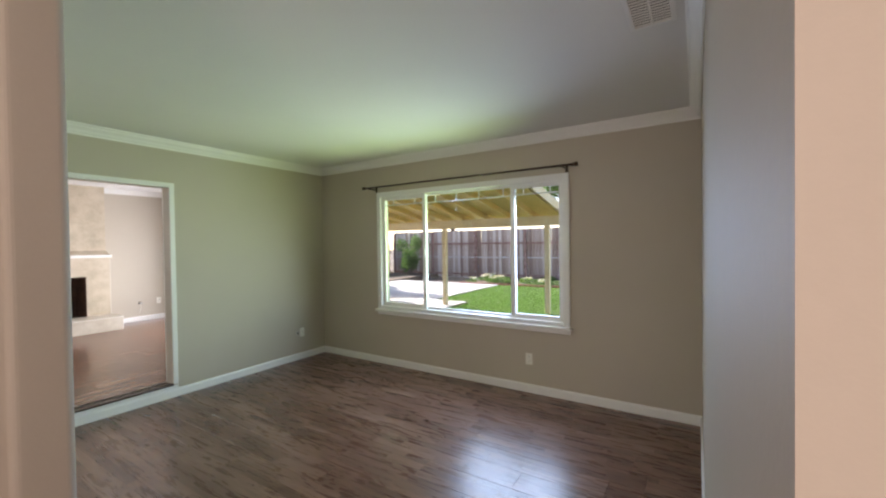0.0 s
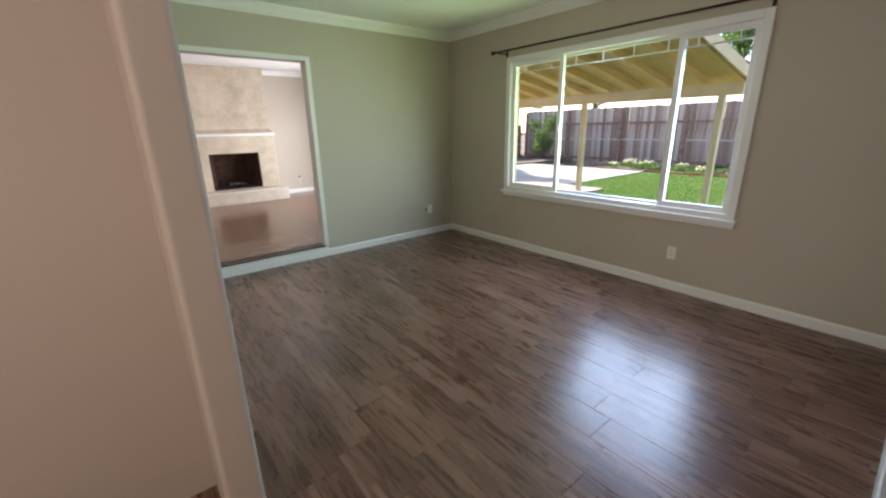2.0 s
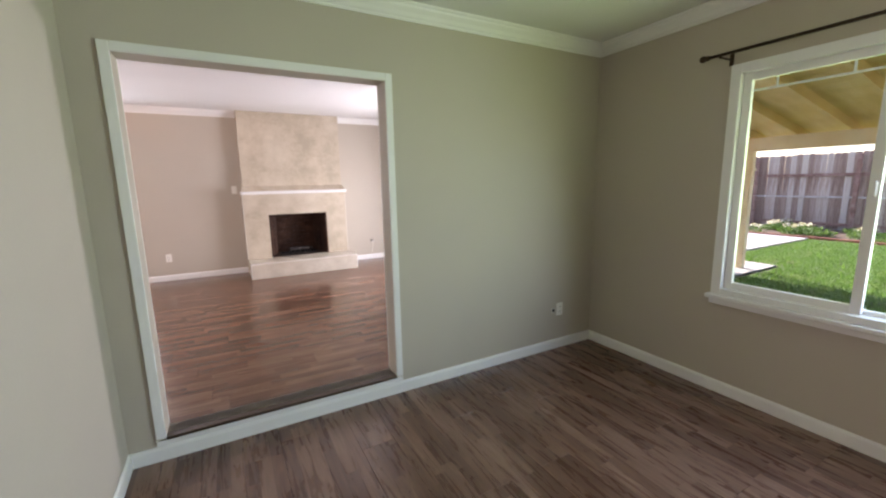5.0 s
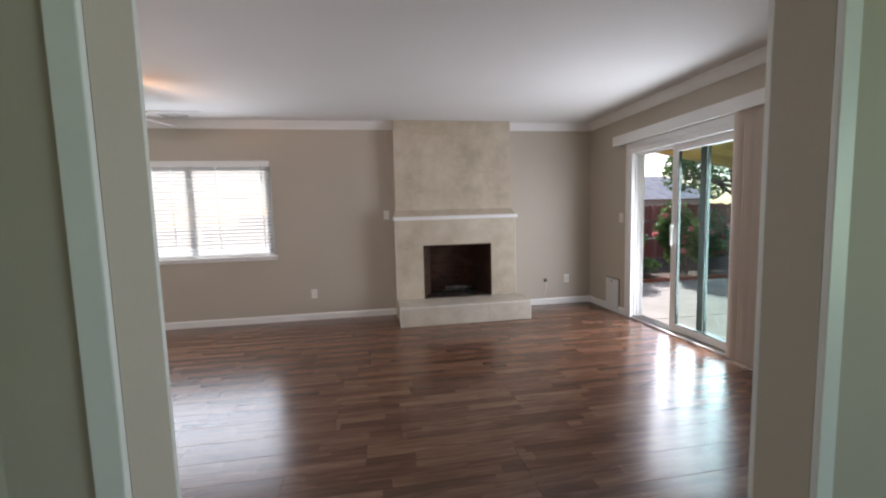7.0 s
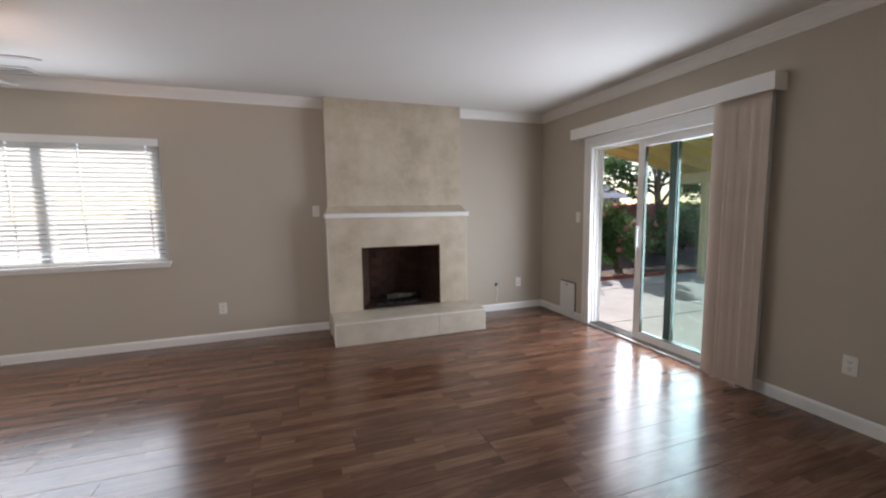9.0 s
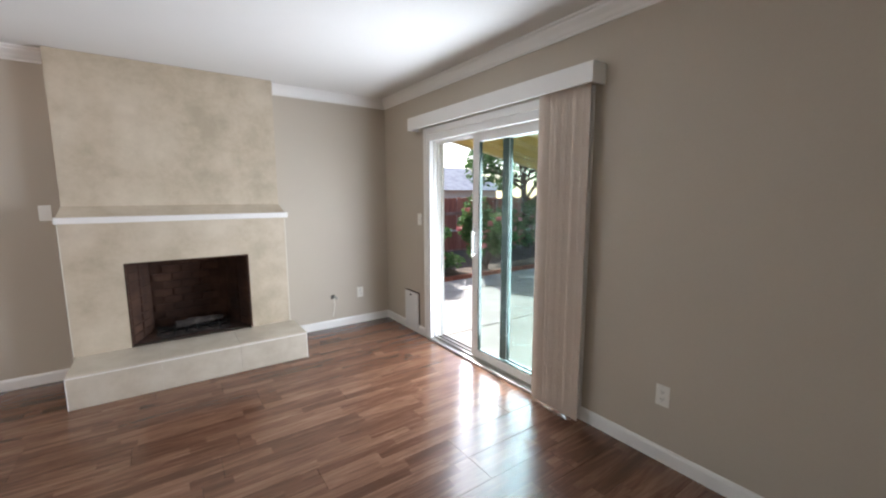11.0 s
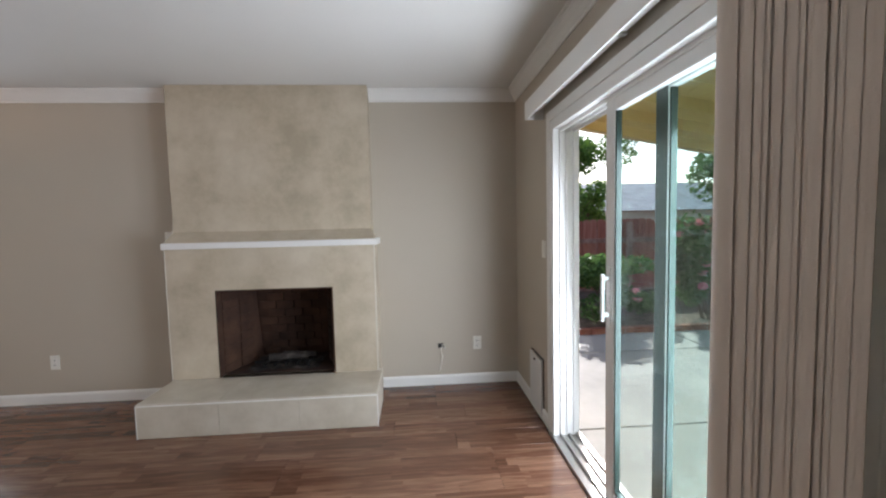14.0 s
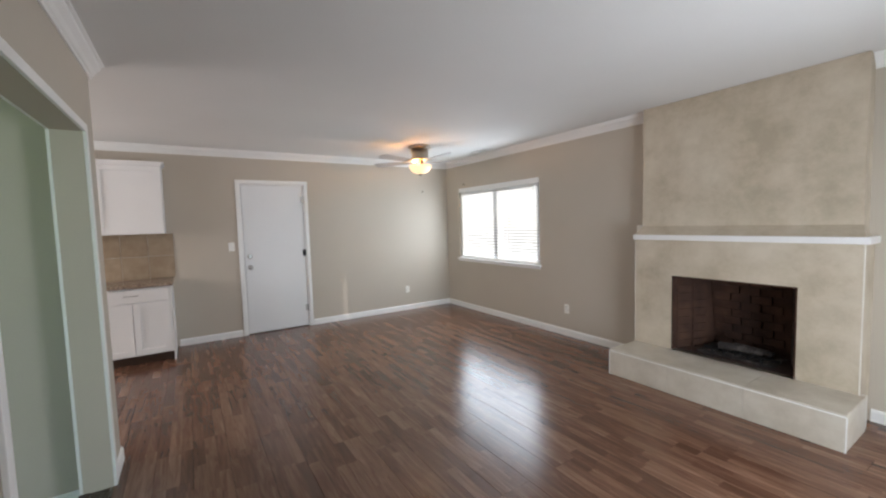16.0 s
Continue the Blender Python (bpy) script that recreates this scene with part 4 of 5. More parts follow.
pet = thing("access_panel", (FX1, 3.845, 0.34), "white rectangular cover panel low beside the sliding door", "wall panel")
part("cover", box(FX1 - 0.022, FX1 - 0.006, 3.715, 3.975, 0.155, 0.545, 0.004), DOORPAINT, pet)
part("frame", box(FX1 - 0.006, FX1 - 0.0005, 3.705, 3.985, 0.148, 0.556, 0.002), NOSING, pet, "dark edge of the opening")
part("knob", cyl((FX1 - 0.022, 3.845, 0.515), (FX1 - 0.03, 3.845, 0.515), 0.009, seg=12), DARK, pet)

for at, n in (((FX0, 3.905, 2.075), (1, 0, 0)), ((-5.74, FY, 2.16), (0, -1, 0))):
    h = thing("wall_hook", at, "tiny dark screw hook in the wall", "hook")
    a = Vector(at)
    part("hook", cyl(a, a + Vector(n) * 0.03, 0.006, seg=8, bm=cyl(a + Vector(n) * 0.03, a + Vector(n) * 0.03 + Vector((0, 0, 0.018)), 0.006, seg=8)), IRON, h)


# ---------------------------------------------------------------- kitchen cabinets
def shaker(bm_parent, x, y0, y1, z0, z1, handle):
    """A raised-panel door facing +x."""
    w = 0.055
    d = ring('x', x, x + 0.02, (y0, y1, z0, z1), (y0 + w, y1 - w, z0 + w, z1 - w))
    p = part("door", d, CABPAINT, bm_parent)
    field = bm_box(bmesh.new(), x + 0.001, x + 0.010, y0 + w + 0.001, y1 - w - 0.001, z0 + w + 0.001, z1 - w - 0.001)
    top = [f for f in field.faces if f.normal.x > 0.9]
    bmesh.ops.inset_region(field, faces=top, thickness=0.03, depth=0.008)
    part("raised_panel", field, CABPAINT, p)
    if handle:
        part("knob", lathe([(0.006, 0), (0.006, 0.012), (0.013, 0.018), (0.012, 0.026), (0.004, 0.03)], (0, 0, 0), 12), STEEL, p)
        k = p.children[-1]
        k.data.transform(pose(x + 0.02, handle[0], handle[1], 0, 90, 0))
    return p


def cabinets():
    b = thing("base_cabinet", (-5.98, 0.03, FZ), "white raised-panel base cabinet with a drawer and two doors", "cabinet")
    y0, y1 = -0.31, 0.36
    part("body", box(FX0 + 0.003, -5.72, y0, y1, FZ + 0.10, 0.962), CABPAINT, b)
    part("toe_kick", box(FX0 + 0.003, -5.78, y0, y1 - 0.002, FZ, FZ + 0.10), NOSING, b)
    part("side_panel", box(FX0 + 0.003, -5.715, y1, y1 + 0.014, FZ, 0.962, 0.002), CABPAINT, b)
    dr = part("drawer", box(-5.72, -5.70, y0 + 0.012, y1 - 0.012, 0.815, 0.945, 0.004), CABPAINT, b)
    h = cyl((-5.672, -0.045, 0.885), (-5.672, 0.085, 0.885), 0.005, seg=10)
    for y in (-0.035, 0.075):
        cyl((-5.70, y, 0.885), (-5.672, y, 0.885), 0.004, seg=8, bm=h)
    part("handle", h, STEEL, dr, "dark metal bar handle")
    mid = (y0 + y1) / 2
    shaker(b, -5.72, y0 + 0.012, mid - 0.003, FZ + 0.115, 0.80, (mid - 0.035, 0.755))
    shaker(b, -5.72, mid + 0.003, y1 - 0.012, FZ + 0.115, 0.80, (mid + 0.035, 0.755))
    b2 = thing("base_cabinet", (-5.98, -0.72, FZ), "white raised-panel base cabinet further into the kitchen", "cabinet")
    part("body", box(FX0 + 0.003, -5.72, -1.1, y0 - 0.003, FZ + 0.10, 0.962), CABPAINT, b2)
    part("toe_kick", box(FX0 + 0.003, -5.78, -1.1, y0 - 0.003, FZ, FZ + 0.10), NOSING, b2)
    shaker(b2, -5.72, -0.70, y0 - 0.015, FZ + 0.115, 0.945, None)
    c = bmesh.new()
    bm_box(c, FX0 + 0.002, -5.672, -1.1, y1 + 0.03, 0.963, 1.0, 0.008)
    solid("countertop", c, GRANITE, "brown speckled polished granite countertop with a rough edge", "countertop")
    u = thing("wall_cabinet", (-6.1, 0.03, 1.53), "white raised-panel wall cabinet with a moulded top", "cabinet")
    part("body", box(FX0 + 0.003, -5.98, -0.25, 0.345, 1.53, 2.30), CABPAINT, u)
    shaker(u, -5.98, -0.245, 0.335, 1.535, 2.28, (-0.215, 1.57))
    cr = bmesh.new()
    for k, (o, z) in enumerate(((0.006, 2.285), (0.018, 2.30), (0.032, 2.318))):
        bm_box(cr, FX0 + 0.003, -5.96 + o, -0.25, 0.345 + o, z, z + 0.017, 0.002)
    part("top_moulding", cr, CABPAINT, u)
    u2 = thing("wall_cabinet", (-6.1, -0.7, 1.53), "white wall cabinet further into the kitchen", "cabinet")
    part("body", box(FX0 + 0.003, -5.98, -1.1, -0.253, 1.53, 2.30), CABPAINT, u2)
    shaker(u2, -5.98, -0.68, -0.262, 1.535, 2.28, None)
    s = structure("backsplash", box(FX0 + 0.0005, FX0 + 0.004, -1.1, 0.41, 1.0, 1.528), GROUT, "brown stone tile backsplash above the countertop", "backsplash")
    for r in range(2):
        for k in range(6):
            a1 = 0.409 - k * 0.255
            part("tile", box(FX0 + 0.004, FX0 + 0.011, a1 - 0.252, a1, 1.001 + r * 0.264, 1.001 + r * 0.264 + 0.261, 0.0015), SPLASH, s)


cabinets()


# ---------------------------------------------------------------- outdoors
GZ = -0.02   # patio
LZ = -0.045   # lawn


def leaves(rnd, centers, count, size, spread):
    """Many small bent leaves round the given centres (x, y, z, rx, ry, rz)."""
    vs, fs = [], []
    for k in range(count):
        cx, cy, cz, rx, ry, rz = centers[rnd.randrange(len(centers))]
        d = Vector((rnd.gauss(0, 1), rnd.gauss(0, 1), rnd.gauss(0, 1))).normalized() * (rnd.random() ** 0.35)
        p = Vector((cx + d.x * rx, cy + d.y * ry, cz + d.z * rz))
        s = size * rnd.uniform(0.6, 1.3)
        q = Euler((rnd.uniform(-1.1, 1.1), rnd.uniform(-1.1, 1.1), rnd.uniform(0, 6.28))).to_matrix()
        b = len(vs)
        for v in ((0, -0.5, 0), (0.28, 0, 0.08), (0, 0.55, -0.05), (-0.28, 0, 0.08)):
            vs.append(p + q @ (Vector(v) * s))
        fs.append((b, b + 1, b + 2))
        fs.append((b, b + 2, b + 3))
    return vs, fs


def mesh_raw(name, vs, fs, material):
    me = bpy.data.meshes.new(name)
    me.from_pydata([tuple(v) for v in vs], [], fs)
    me.materials.append(material)
    return me


def raw_part(name, vs, fs, material, parent, label=""):
    ob = new(name, mesh_raw(name, vs, fs, material))
    ob.parent = parent
    ob.matrix_parent_inverse = Matrix.Translation(-parent.location)
    if label:
        ob["label"] = label
    return ob


structure("ground", box(-60, 80, -70, 90, -0.6, -0.16), SOIL, "bare earth that runs on beyond the garden", "ground")
lawn = structure("lawn", bm_box(box(0.22, 9.4, -9.0, 0.55, -0.2, LZ), 5.25, 9.4, 0.55, 1.6, -0.2, LZ), LAWN, "short green lawn behind the house", "lawn")
# Dry patch; its pale colour also carries the sunlit part of the lawn.
dry = bmesh.new()
rim = []
for k in range(64):
    an = 2 * math.pi * k / 64
    rr = 1 + 0.16 * noise.noise((3 * math.cos(an), 3 * math.sin(an), 1.7))
    rim.append(dry.verts.new((7.2 + 2.7 * rr * math.cos(an), -4.5 + 3.1 * rr * math.sin(an), LZ + 0.006)))
dry.faces.new(rim)
structure("dry_ground", dry, DRY_SUNNY_LAWN, "pale dried lawn and bare ground, partly sunlit tone in its colour", "ground")
structure("garden_bed", box(9.55, 12.5, -9.0, 3.4, -0.2, -0.08), SOIL, "planted earth bed along the fence", "garden bed")
patio = structure("patio", bm_box(box(0.22, 5.2, 0.6, 6.15, -0.3, GZ - 0.012), 5.2, 9.38, 1.62, 6.15, -0.3, GZ - 0.012), GROUT, "pale grey concrete patio slabs with open joints", "patio")


def grass():
    rnd = random.Random(3)
    vs, fs = [], []
    for k in range(52000):
        x, y = 9.35 - 7.6 * rnd.random() ** 0.8, rnd.uniform(-4.6, 1.55)
        if x < 5.3 and y > 0.5:
            continue
        if y < -1.2 and rnd.random() < 0.8 * min(1, (-1.2 - y) / 0.9 + 0.4 * noise.noise((x, y, 0))):
            continue
        h, a, l = rnd.uniform(0.025, 0.06), rnd.uniform(0, 6.28), rnd.uniform(-0.03, 0.03)
        c, s = math.cos(a) * 0.008, math.sin(a) * 0.008
        b = len(vs)
        vs += [(x - c, y - s, LZ), (x + c, y + s, LZ), (x + l, y + l, LZ + h)]
        fs.append((b, b + 1, b + 2))
    tagged(new("grass", mesh_raw("grass", vs, fs, GRASSBLADE)), "short bright green grass blades on the lawn", "grass", kind="stuff")
    vs, fs = [], []
    cs = []
    for k in range(70):
        y = rnd.uniform(-6, 3.2)
        cs.append((rnd.uniform(9.7, 12.1), y, 0.0, 0.28, 0.28, rnd.uniform(0.06, 0.16)))
    vs, fs = leaves(rnd, cs, 9000, 0.09, 0)
    tagged(new("ground_cover", mesh_raw("ground_cover", vs, fs, LEAF_L)), "low leafy green ground cover along the fence", "plants", kind="stuff")
    vs, fs = leaves(rnd, [(c[0], c[1], c[2] + 0.14, 0.2, 0.2, 0.06) for c in cs[::3]], 700, 0.07, 0)
    tagged(new("bed_flowers", mesh_raw("bed_flowers", vs, fs, YPETAL)), "small pale yellow flowers among the ground cover", "flowers", kind="stuff")


grass()


def porch():
    p = thing("patio_cover", (2.5, 2.1, 0), "yellow painted wooden patio cover on square posts", "patio cover")
    y0, y1 = -2.05, 6.1
    xa, za, xb, zb = 0.22, 2.98, 5.0, 2.09

    def zt(x):
        return za + (zb - za) * (x - xa) / (xb - xa)
    for k, y in enumerate((-1.75, 0.85, 3.25, 5.6)):
        post = part("post", box(4.50, 4.60, y - 0.05, y + 0.05, GZ - 0.1, 1.86, 0.006), POSTPAINT, p)
        part("post_cap", box(4.485, 4.615, y - 0.065, y + 0.065, 1.56, 1.60, 0.004), POSTPAINT, post)
    part("beam", box(4.49, 4.61, y0, y1, 1.86, 2.062, 0.006), POSTPAINT, p)
    for yy in (y0 - 0.07, y1 + 0.05):
        b = bmesh.new()
        v = [b.verts.new(q) for q in ((xa, yy, zt(xa) - 0.13), (xb + 0.05, yy, zt(xb) - 0.13), (xb + 0.05, yy, zt(xb) + 0.05), (xa, yy, zt(xa) + 0.05), (xa, yy + 0.02, zt(xa) - 0.13), (xb + 0.05, yy + 0.02, zt(xb) - 0.13), (xb + 0.05, yy + 0.02, zt(xb) + 0.05), (xa, yy + 0.02, zt(xa) + 0.05))]
        for q in ((0, 1, 2, 3), (7, 6, 5, 4), (0, 4, 5, 1), (3, 2, 6, 7), (0, 3, 7, 4), (1, 5, 6, 2)):
            b.faces.new([v[t] for t in q])
        part("fascia", b, POSTPAINT, p)
    part("ledger", box(0.22, 0.27, y0, y1, 2.72, 2.86), YELLOW, p)
    n = 15
    for k in range(n):
        y = y0 + 0.03 + (y1 - y0 - 0.06) * k / (n - 1)
        b = bmesh.new()
        v = [b.verts.new(q) for q in ((xa, y - 0.022, zt(xa) - 0.12), (xb, y - 0.022, zt(xb) - 0.12), (xb, y - 0.022, zt(xb)), (xa, y - 0.022, zt(xa)), (xa, y + 0.022, zt(xa) - 0.12), (xb, y + 0.022, zt(xb) - 0.12), (xb, y + 0.022, zt(xb)), (xa, y + 0.022, zt(xa)))]
        for q in ((0, 1, 2, 3), (7, 6, 5, 4), (0, 4, 5, 1), (3, 2, 6, 7), (0, 3, 7, 4), (1, 5, 6, 2)):
            b.faces.new([v[t] for t in q])
        part("rafter", b, YELLOW, p)
    m = 27
    for k in range(m):
        x0, x1 = xa + (xb - xa) * k / m, xa + (xb - xa) * (k + 1) / m - 0.006
        b = bmesh.new()
        v = [b.verts.new(q) for q in ((x0, y0 - 0.03, zt(x0) + 0.002), (x1, y0 - 0.03, zt(x1) + 0.002), (x1, y1 + 0.03, zt(x1) + 0.002), (x0, y1 + 0.03, zt(x0) + 0.002), (x0, y0 - 0.03, zt(x0) + 0.022), (x1, y0 - 0.03, zt(x1) + 0.022), (x1, y1 + 0.03, zt(x1) + 0.022), (x0, y1 + 0.03, zt(x0) + 0.022))]
        for q in ((3, 2, 1, 0), (4, 5, 6, 7), (0, 1, 5, 4), (2, 3, 7, 6), (0, 4, 7, 3), (1, 2, 6, 5)):
            b.faces.new([v[t] for t in q])
        part("roof_board", b, YELLOW, p)
    b = bmesh.new()
    v = [b.verts.new(q) for q in ((xa, y0 - 0.05, zt(xa) + 0.024), (xb + 0.04, y0 - 0.05, zt(xb) + 0.02), (xb + 0.04, y1 + 0.05, zt(xb) + 0.02), (xa, y1 + 0.05, zt(xa) + 0.024))]
    b.faces.new(v)
    r = bmesh.ops.extrude_face_region(b, geom=b.faces[:])
    for q in r["geom"]:
        if isinstance(q, bmesh.types.BMVert):
            q.co.z += 0.02
    part("roofing", b, SHINGLE, p)


porch()


def fence(name, p, q, ground, top, material, label, seed, width=0.142):
    """A board fence from p to q with rails and posts on the house side."""
    rnd = random.Random(seed)
    f = thing(name, (p[0], p[1], 0), label, "fence")
    inv = Matrix.Translation((-p[0], -p[1], 0))
    p, q = Vector((*p, 0)), Vector((*q, 0))
    d = (q - p).normalized()
    side = Vector((-d.y, d.x, 0))
    a = math.degrees(math.atan2(d.y, d.x))
    L = (q - p).length
    meshes = []
    for k in range(4):
        b = bmesh.new()
        h = top - ground + rnd.uniform(-0.03, 0.03)
        w = width / 2 - 0.003
        out = [(-w, 0), (w, 0), (w, h - 0.03), (w - 0.03, h), (-w + 0.03, h), (-w, h - 0.03)]
        lo = [[b.verts.new((x, y, z)) for x, z in out] for y in (0, 0.018)]
        b.faces.new(lo[0])
        b.faces.new(lo[1][::-1])
        for j in range(6):
            b.faces.new((lo[0][j], lo[0][(j + 1) % 6], lo[1][(j + 1) % 6], lo[1][j]))
        meshes.append(mesh_of("board", b, material))
    n = int(L / width)
    for k in range(n):
        c = p + d * (k + 0.5) * width
        ob = new("board", meshes[rnd.randrange(4)])
        ob.parent = f
        ob.matrix_parent_inverse = inv
        ob.matrix_basis = pose(c.x, c.y, ground + rnd.uniform(-0.012, 0.012), rnd.uniform(-0.5, 0.5), 0, a)
    m = int(L / 2.4)
    for share, h in ((0.05, 0.085), (0.42, 0.045), (0.70, 0.095)):
        z = ground + (top - ground) * share
        b = box(0, L, -0.045, -0.003, z, z + h)
        bmesh.ops.transform(b, matrix=pose(p.x, p.y, 0, 0, 0, a), verts=b.verts)
        part("rail", b, PALERAIL if h < 0.05 else RAIL, f)
    for k in range(m + 1):
        b = box(k * 2.4, k * 2.4 + 0.09, -0.14, -0.046, ground - 0.05, top - 0.05)
        bmesh.ops.transform(b, matrix=pose(p.x, p.y, 0, 0, 0, a), verts=b.verts)
        part("post", b, RAIL, f)


fence("board_fence", (12.5, 9.0), (12.5, -9.0), LZ - 0.05, 2.08, FENCE_G, "weathered brown board fence with rails and posts", 5)
fence("red_board_fence", (-6.0, 9.2), (12.4, 9.2), GZ - 0.1, 1.49, FENCE_R, "red-stained board fence behind the rose bed", 6, 0.15)

# kerb of bricks round the rose bed and along the lawn
kerb = structure("brick_kerb", bmesh.new(), BRICK, "low red brick kerb round the planting beds", "kerb")
bk = mesh_of("brick", box(-0.095, 0.095, -0.045, 0.045, 0, 0.085, 0.004), BRICK)
for k in range(36):
    data_part("brick", bk, kerb, (-1.6 + k * 0.2, 6.21, GZ - 0.02))
bk2 = mesh_of("brick", box(-0.045, 0.045, -0.095, 0.095, 0, 0.085, 0.004), BRICK)
for k in range(60):
    data_part("brick", bk2, kerb, (9.47, -8.6 + k * 0.2, LZ - 0.03))
structure("rose_bed", box(-6, 12.4, 6.26, 9.1, -0.2, GZ + 0.03), SOIL, "dark planted earth bed in front of the red fence", "garden bed")


def shrub(name, at, w, h, count, size, material, label, flowers=0, seed=1, stem=True):
    rnd = random.Random(seed)
    s = thing(name, at, label, "shrub", "garden shrubs")
    cs = [(at[0] + rnd.uniform(-w, w) * 0.6, at[1] + rnd.uniform(-0.4, 0.4) * w, at[2] + h * rnd.uniform(0.2, 0.85), w * rnd.uniform(0.25, 0.45), w * rnd.uniform(0.25, 0.4), h * rnd.uniform(0.12, 0.22)) for k in range(12)]
    vs, fs = leaves(rnd, cs, count, size, 0)
    raw_part("foliage", vs, fs, material, s)
    st = bmesh.new()
    for c in cs[:9]:
        cyl((at[0] + rnd.uniform(-0.08, 0.08), at[1] + rnd.uniform(-0.08, 0.08), at[2]), (c[0], c[1], c[2] + 0.1), 0.014, 0.006, 6, st)
    part("stems", st, BARK, s)
    for k in range(flowers):
        c = cs[rnd.randrange(len(cs))]
        a = Vector((rnd.gauss(0, 1), -abs(rnd.gauss(0, 1)), rnd.gauss(0.2, 0.6))).normalized()
        p = (c[0] + a.x * c[3], c[1] + a.y * c[4], c[2] + a.z * c[5])
        vs, fs = leaves(rnd, [(*p, 0.045, 0.045, 0.04)], 34, 0.085, 0)
        raw_part("flower", vs, fs, PETAL, s, "soft pink rose bloom")


shrub("rose_bush", (2.15, 6.85, GZ), 0.85, 1.05, 3600, 0.085, LEAF_D, "dark green rose bush behind the brick kerb", 3, 11)
shrub("rose_bush", (3.45, 6.6, GZ), 0.62, 1.95, 3000, 0.085, LEAF_D, "tall rose bush with pink blooms beside the patio", 11, 12)
shrub("rose_bush", (4.6, 7.3, GZ), 0.8, 1.3, 2200, 0.09, LEAF_D, "dense dark green rose bush near the fence", 4, 13)
shrub("garden_shrub", (0.2, 8.3, GZ), 0.8, 1.0, 1800, 0.09, LEAF_D, "leafy dark shrub in front of the red fence", 0, 14)
shrub("garden_shrub", (6.6, 8.0, GZ), 1.1, 1.6, 2600, 0.10, LEAF_D, "leafy dark shrub at the end of the bed", 0, 15)
shrub("garden_shrub", (11.7, 7.4, LZ), 0.9, 2.2, 2600, 0.11, LEAF_L, "feathery bright green shrub before the board fence", 0, 16)


def tree(name, at, height, spread, count, size, material, label, seed):
    rnd = random.Random(seed)
    t = thing(name, at, label, "tree", "garden trees")
    tr = bmesh.new()
    base = Vector(at)
    top = base + Vector((rnd.uniform(-0.3, 0.3), rnd.uniform(-0.3, 0.3), height * 0.55))
    cyl(base, top, height * 0.032, height * 0.018, 12, tr)
    cs = []
    for k in range(11):
        a = 2 * math.pi * k / 11 + rnd.uniform(-0.3, 0.3)
        r = spread * rnd.uniform(0.25, 0.85)
        e = base + Vector((math.cos(a) * r, math.sin(a) * r, height * rnd.uniform(0.5, 0.95)))
        cyl(base.lerp(top, rnd.uniform(0.55, 1)), e, height * 0.012, height * 0.004, 7, tr)
        cs.append((*e, spread * rnd.uniform(0.22, 0.38), spread * rnd.uniform(0.22, 0.38), height * rnd.uniform(0.08, 0.15)))
    part("trunk", tr, BARK, t)
    vs, fs = leaves(rnd, cs, count, size, 0)
    raw_part("crown", vs, fs, material, t)


tree("garden_tree", (6.7, 8.4, GZ), 3.9, 1.8, 7000, 0.13, LEAF_D, "dark leafy tree over the end of the patio", 21)
tree("neighbour_tree", (3.3, 10.7, 0), 2.7, 1.0, 4200, 0.10, LEAF_L, "rounded bright green bush tree above the red fence", 28)
tree("neighbour_tree", (0.6, 15.0, 0), 4.3, 2.6, 9000, 0.2, LEAF_L, "bright green leafy tree beyond the red fence", 22)
tree("neighbour_tree", (9.0, 27, 0), 8.0, 4.0, 7000, 0.28, LEAF_L, "sunlit green tree far beyond the red fence", 23)
tree("neighbour_tree", (27, 2.2, 0), 9.5, 4.2, 7000, 0.3, LEAF_L, "pale green sunlit tree beyond the board fence", 24)
tree("neighbour_tree", (-4.5, 13.5, 0), 5.2, 2.6, 5500, 0.2, LEAF_D, "dark green hedge tree behind the red fence", 25)
tree("neighbour_tree", (15.5, 12.5, 0), 6.0, 3.0, 5500, 0.22, LEAF_D, "dark green tree at the garden corner", 26)
tree("neighbour_tree", (30, 16, 0), 8.0, 4.5, 6000, 0.3, LEAF_L, "sunlit tree far beyond the board fence", 27)


def neighbour(name, at, w, d, h, roof, label, rz=0):
    n = thing(name, at, label, "house")
    m = pose(at[0], at[1], at[2], 0, 0, rz)

    def put(nm, bm, material, parent=n, lab=""):
        bmesh.ops.transform(bm, matrix=m, verts=bm.verts)
        return part(nm, bm, material, parent, lab)
    put("wall", box(-w / 2, w / 2, -d / 2, d / 2, 0, h), STUCCO)
    r = bmesh.new()
    o = 0.5
    v = [r.verts.new(q) for q in ((-w / 2 - o, -d / 2 - o, h), (w / 2 + o, -d / 2 - o, h), (w / 2 + o, d / 2 + o, h), (-w / 2 - o, d / 2 + o, h), (-w / 2 - o, 0, h + roof), (w / 2 + o, 0, h + roof))]
    for q in ((0, 1, 5, 4), (2, 3, 4, 5), (0, 4, 3), (1, 2, 5), (3, 2, 1, 0)):
        r.faces.new([v[t] for t in q])
    put("roof", r, SHINGLE, n, "grey shingled gable roof")
    for k in range(2):
        x = (-0.25 + 0.5 * k) * w
        wd = put("window", box(x - 0.6, x + 0.6, -d / 2 - 0.04, -d / 2 - 0.002, h * 0.4, h * 0.8), VINYL)
        put("pane", box(x - 0.52, x + 0.52, -d / 2 - 0.05, -d / 2 - 0.041, h * 0.4 + 0.08, h * 0.8 - 0.08), DARK, wd)


neighbour("neighbour_house", (7.5, 18.6, -0.3), 9, 6, 2.1, 1.3, "pale stucco house with a grey roof beyond the fence", 0)
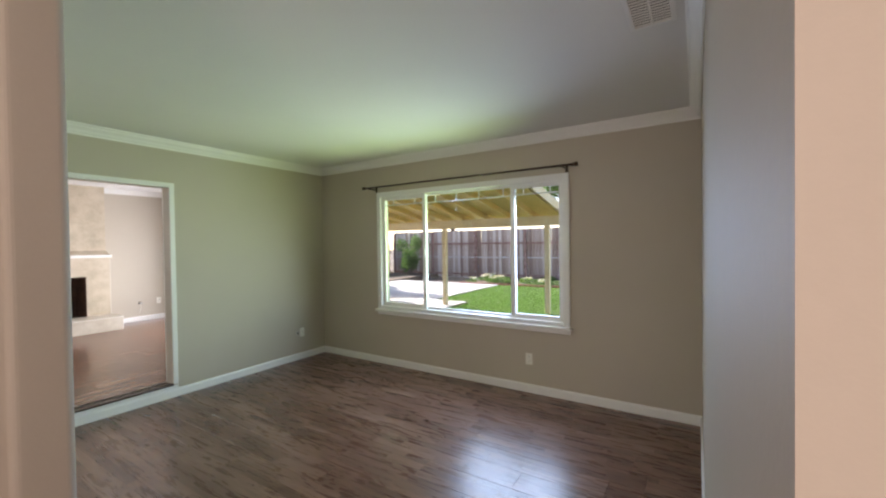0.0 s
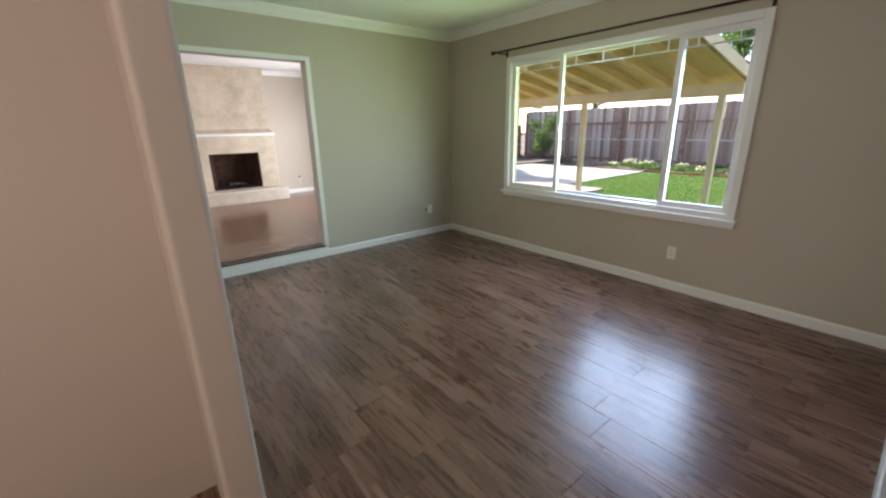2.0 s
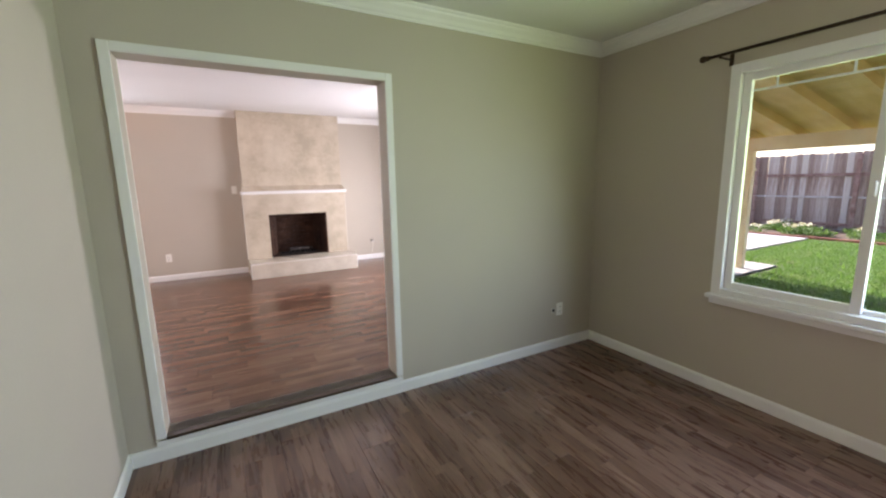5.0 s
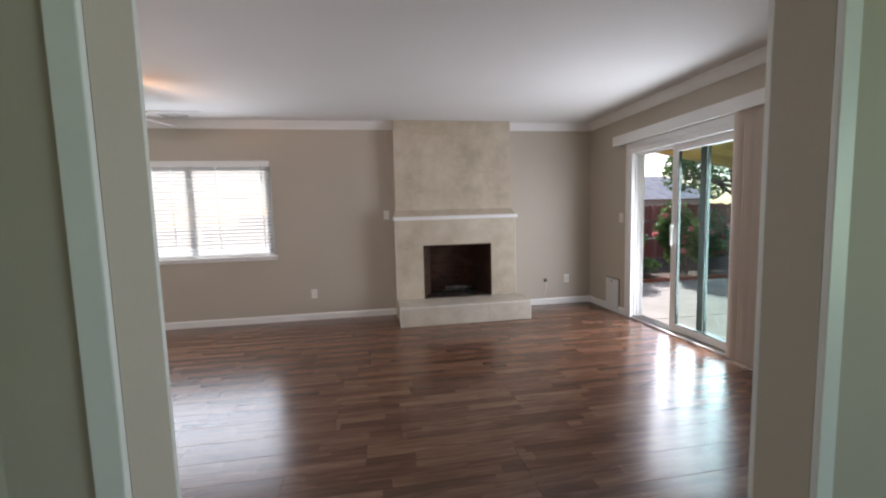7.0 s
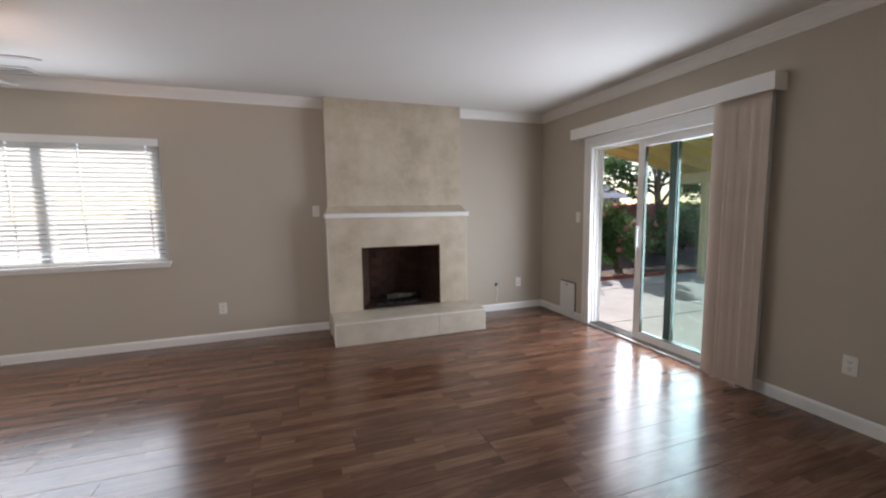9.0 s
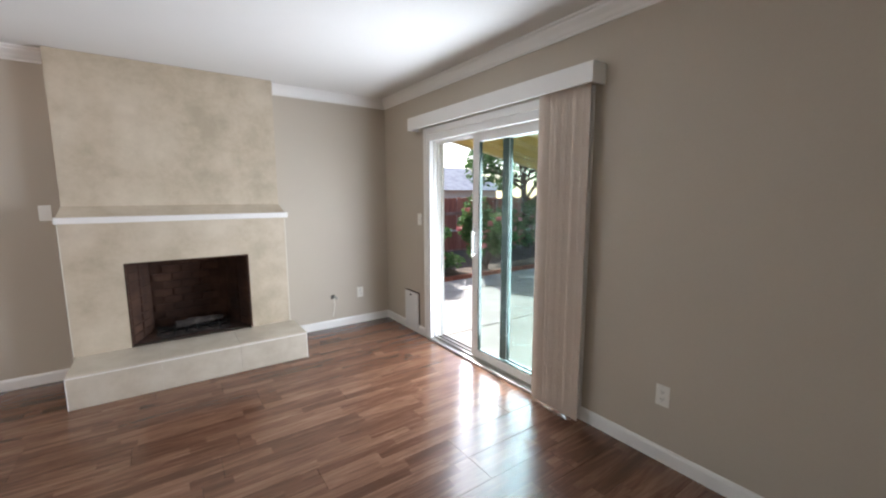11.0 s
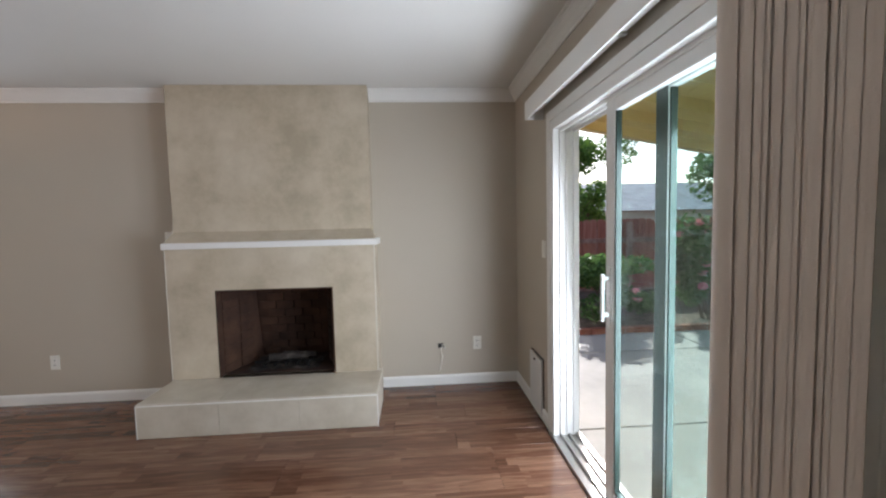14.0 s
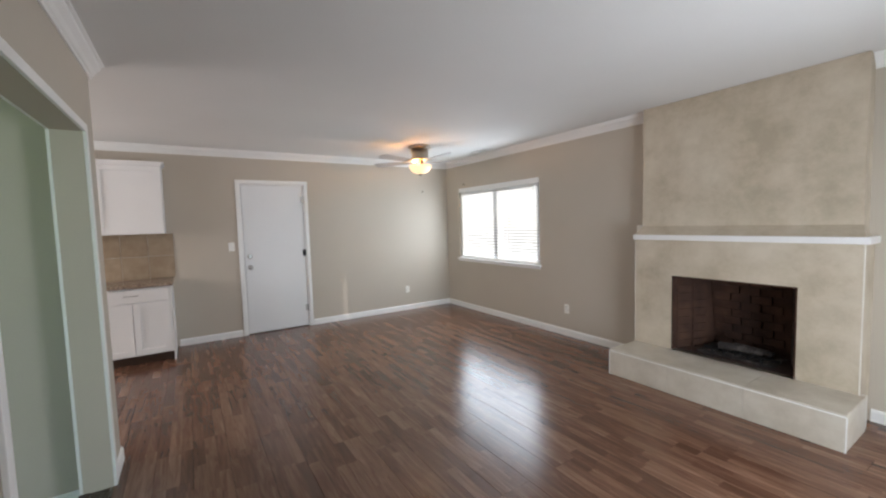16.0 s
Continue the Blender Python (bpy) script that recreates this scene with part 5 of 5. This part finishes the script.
neighbour("neighbour_house", (24, -6.0, -0.1), 14, 8, 2.7, 1.5, "pale stucco house with a shingled roof beyond the board fence", -90)

pot = thing("garden_statue", (0.75, 6.6, GZ + 0.03), "pale weathered stone garden ornament on the brick kerb", "garden ornament")
part("urn", lathe([(0.11, 0), (0.12, 0.03), (0.07, 0.06), (0.06, 0.14), (0.13, 0.24), (0.15, 0.36), (0.10, 0.44), (0.12, 0.47), (0.11, 0.48)], (0.75, 6.6, GZ + 0.03), 20), STUCCO, pot, smooth=True)

# patio slabs
slabs = [(0.22, 2.55, 0.6), (2.57, 5.2, 0.6), (5.22, 7.3, 1.62), (7.32, 9.38, 1.62)]
for x0, x1, y in slabs:
    while y < 6.13:
        y2 = min(y + 1.62, 6.15)
        part("slab", box(x0, x1, y, y2 - 0.018, GZ - 0.1, GZ, 0.004), CONCRETE, patio)
        y = y2


# ---------------------------------------------------------------- floor boards
def boards(root, regions, axis, z, width, length, material, seed):
    """Laminate boards in staggered rows over rectangular regions (x0, x1, y0, y1)."""
    rnd = random.Random(seed)
    cache = {}

    def data(l, w):
        key = (round(l, 2), round(w, 3))
        if key not in cache:
            b = bmesh.new()
            hx, hy, c, t = (l / 2, w / 2, 0.0012, 0.008) if axis == 0 else (w / 2, l / 2, 0.0012, 0.008)
            lo = [b.verts.new((sx * hx, sy * hy, -t)) for sx, sy in ((-1, -1), (1, -1), (1, 1), (-1, 1))]
            md = [b.verts.new((sx * (hx - 0.0004), sy * (hy - 0.0004), -c)) for sx, sy in ((-1, -1), (1, -1), (1, 1), (-1, 1))]
            up = [b.verts.new((sx * (hx - c), sy * (hy - c), 0)) for sx, sy in ((-1, -1), (1, -1), (1, 1), (-1, 1))]
            b.faces.new(up)
            for k in range(4):
                b.faces.new((lo[k], lo[(k + 1) % 4], md[(k + 1) % 4], md[k]))
                b.faces.new((md[k], md[(k + 1) % 4], up[(k + 1) % 4], up[k]))
            cache[key] = mesh_of("plank", b, material)
        return cache[key]
    for x0, x1, y0, y1 in regions:
        a0, a1, b0, b1 = (x0, x1, y0, y1) if axis == 0 else (y0, y1, x0, x1)
        v = b1
        while v > b0 + 0.01:
            w = min(width, v - b0)
            u = a0
            first = round(rnd.uniform(0.2, 1.0) * length, 1)
            while u < a1 - 0.005:
                l = min(first if u == a0 else length, a1 - u)
                if a1 - u - l < 0.08:
                    l = a1 - u
                c = (u + l / 2, v - w / 2)
                data_part("plank", data(l, w), root, (c[0], c[1], z) if axis == 0 else (c[1], c[0], z))
                u += l
            v -= w


boards(floor_d, [(XL, 0.0, YN, 0.0)], 1, 0.0, 0.195, 1.2, FLOOR_D, 31)
boards(floor_d, [(-5.45, XL, -6.0, -2.72)], 1, 0.0, 0.196, 1.6, FLOOR_D, 32)
boards(floor_f, [(FX0, FX1, 0.03, FY), ], 0, FZ, 0.195, 1.2, FLOOR_F, 33)
boards(floor_f, [(FX0, -3.58, -2.6, 0.03)], 0, FZ, 0.196, 1.35, FLOOR_F, 34)
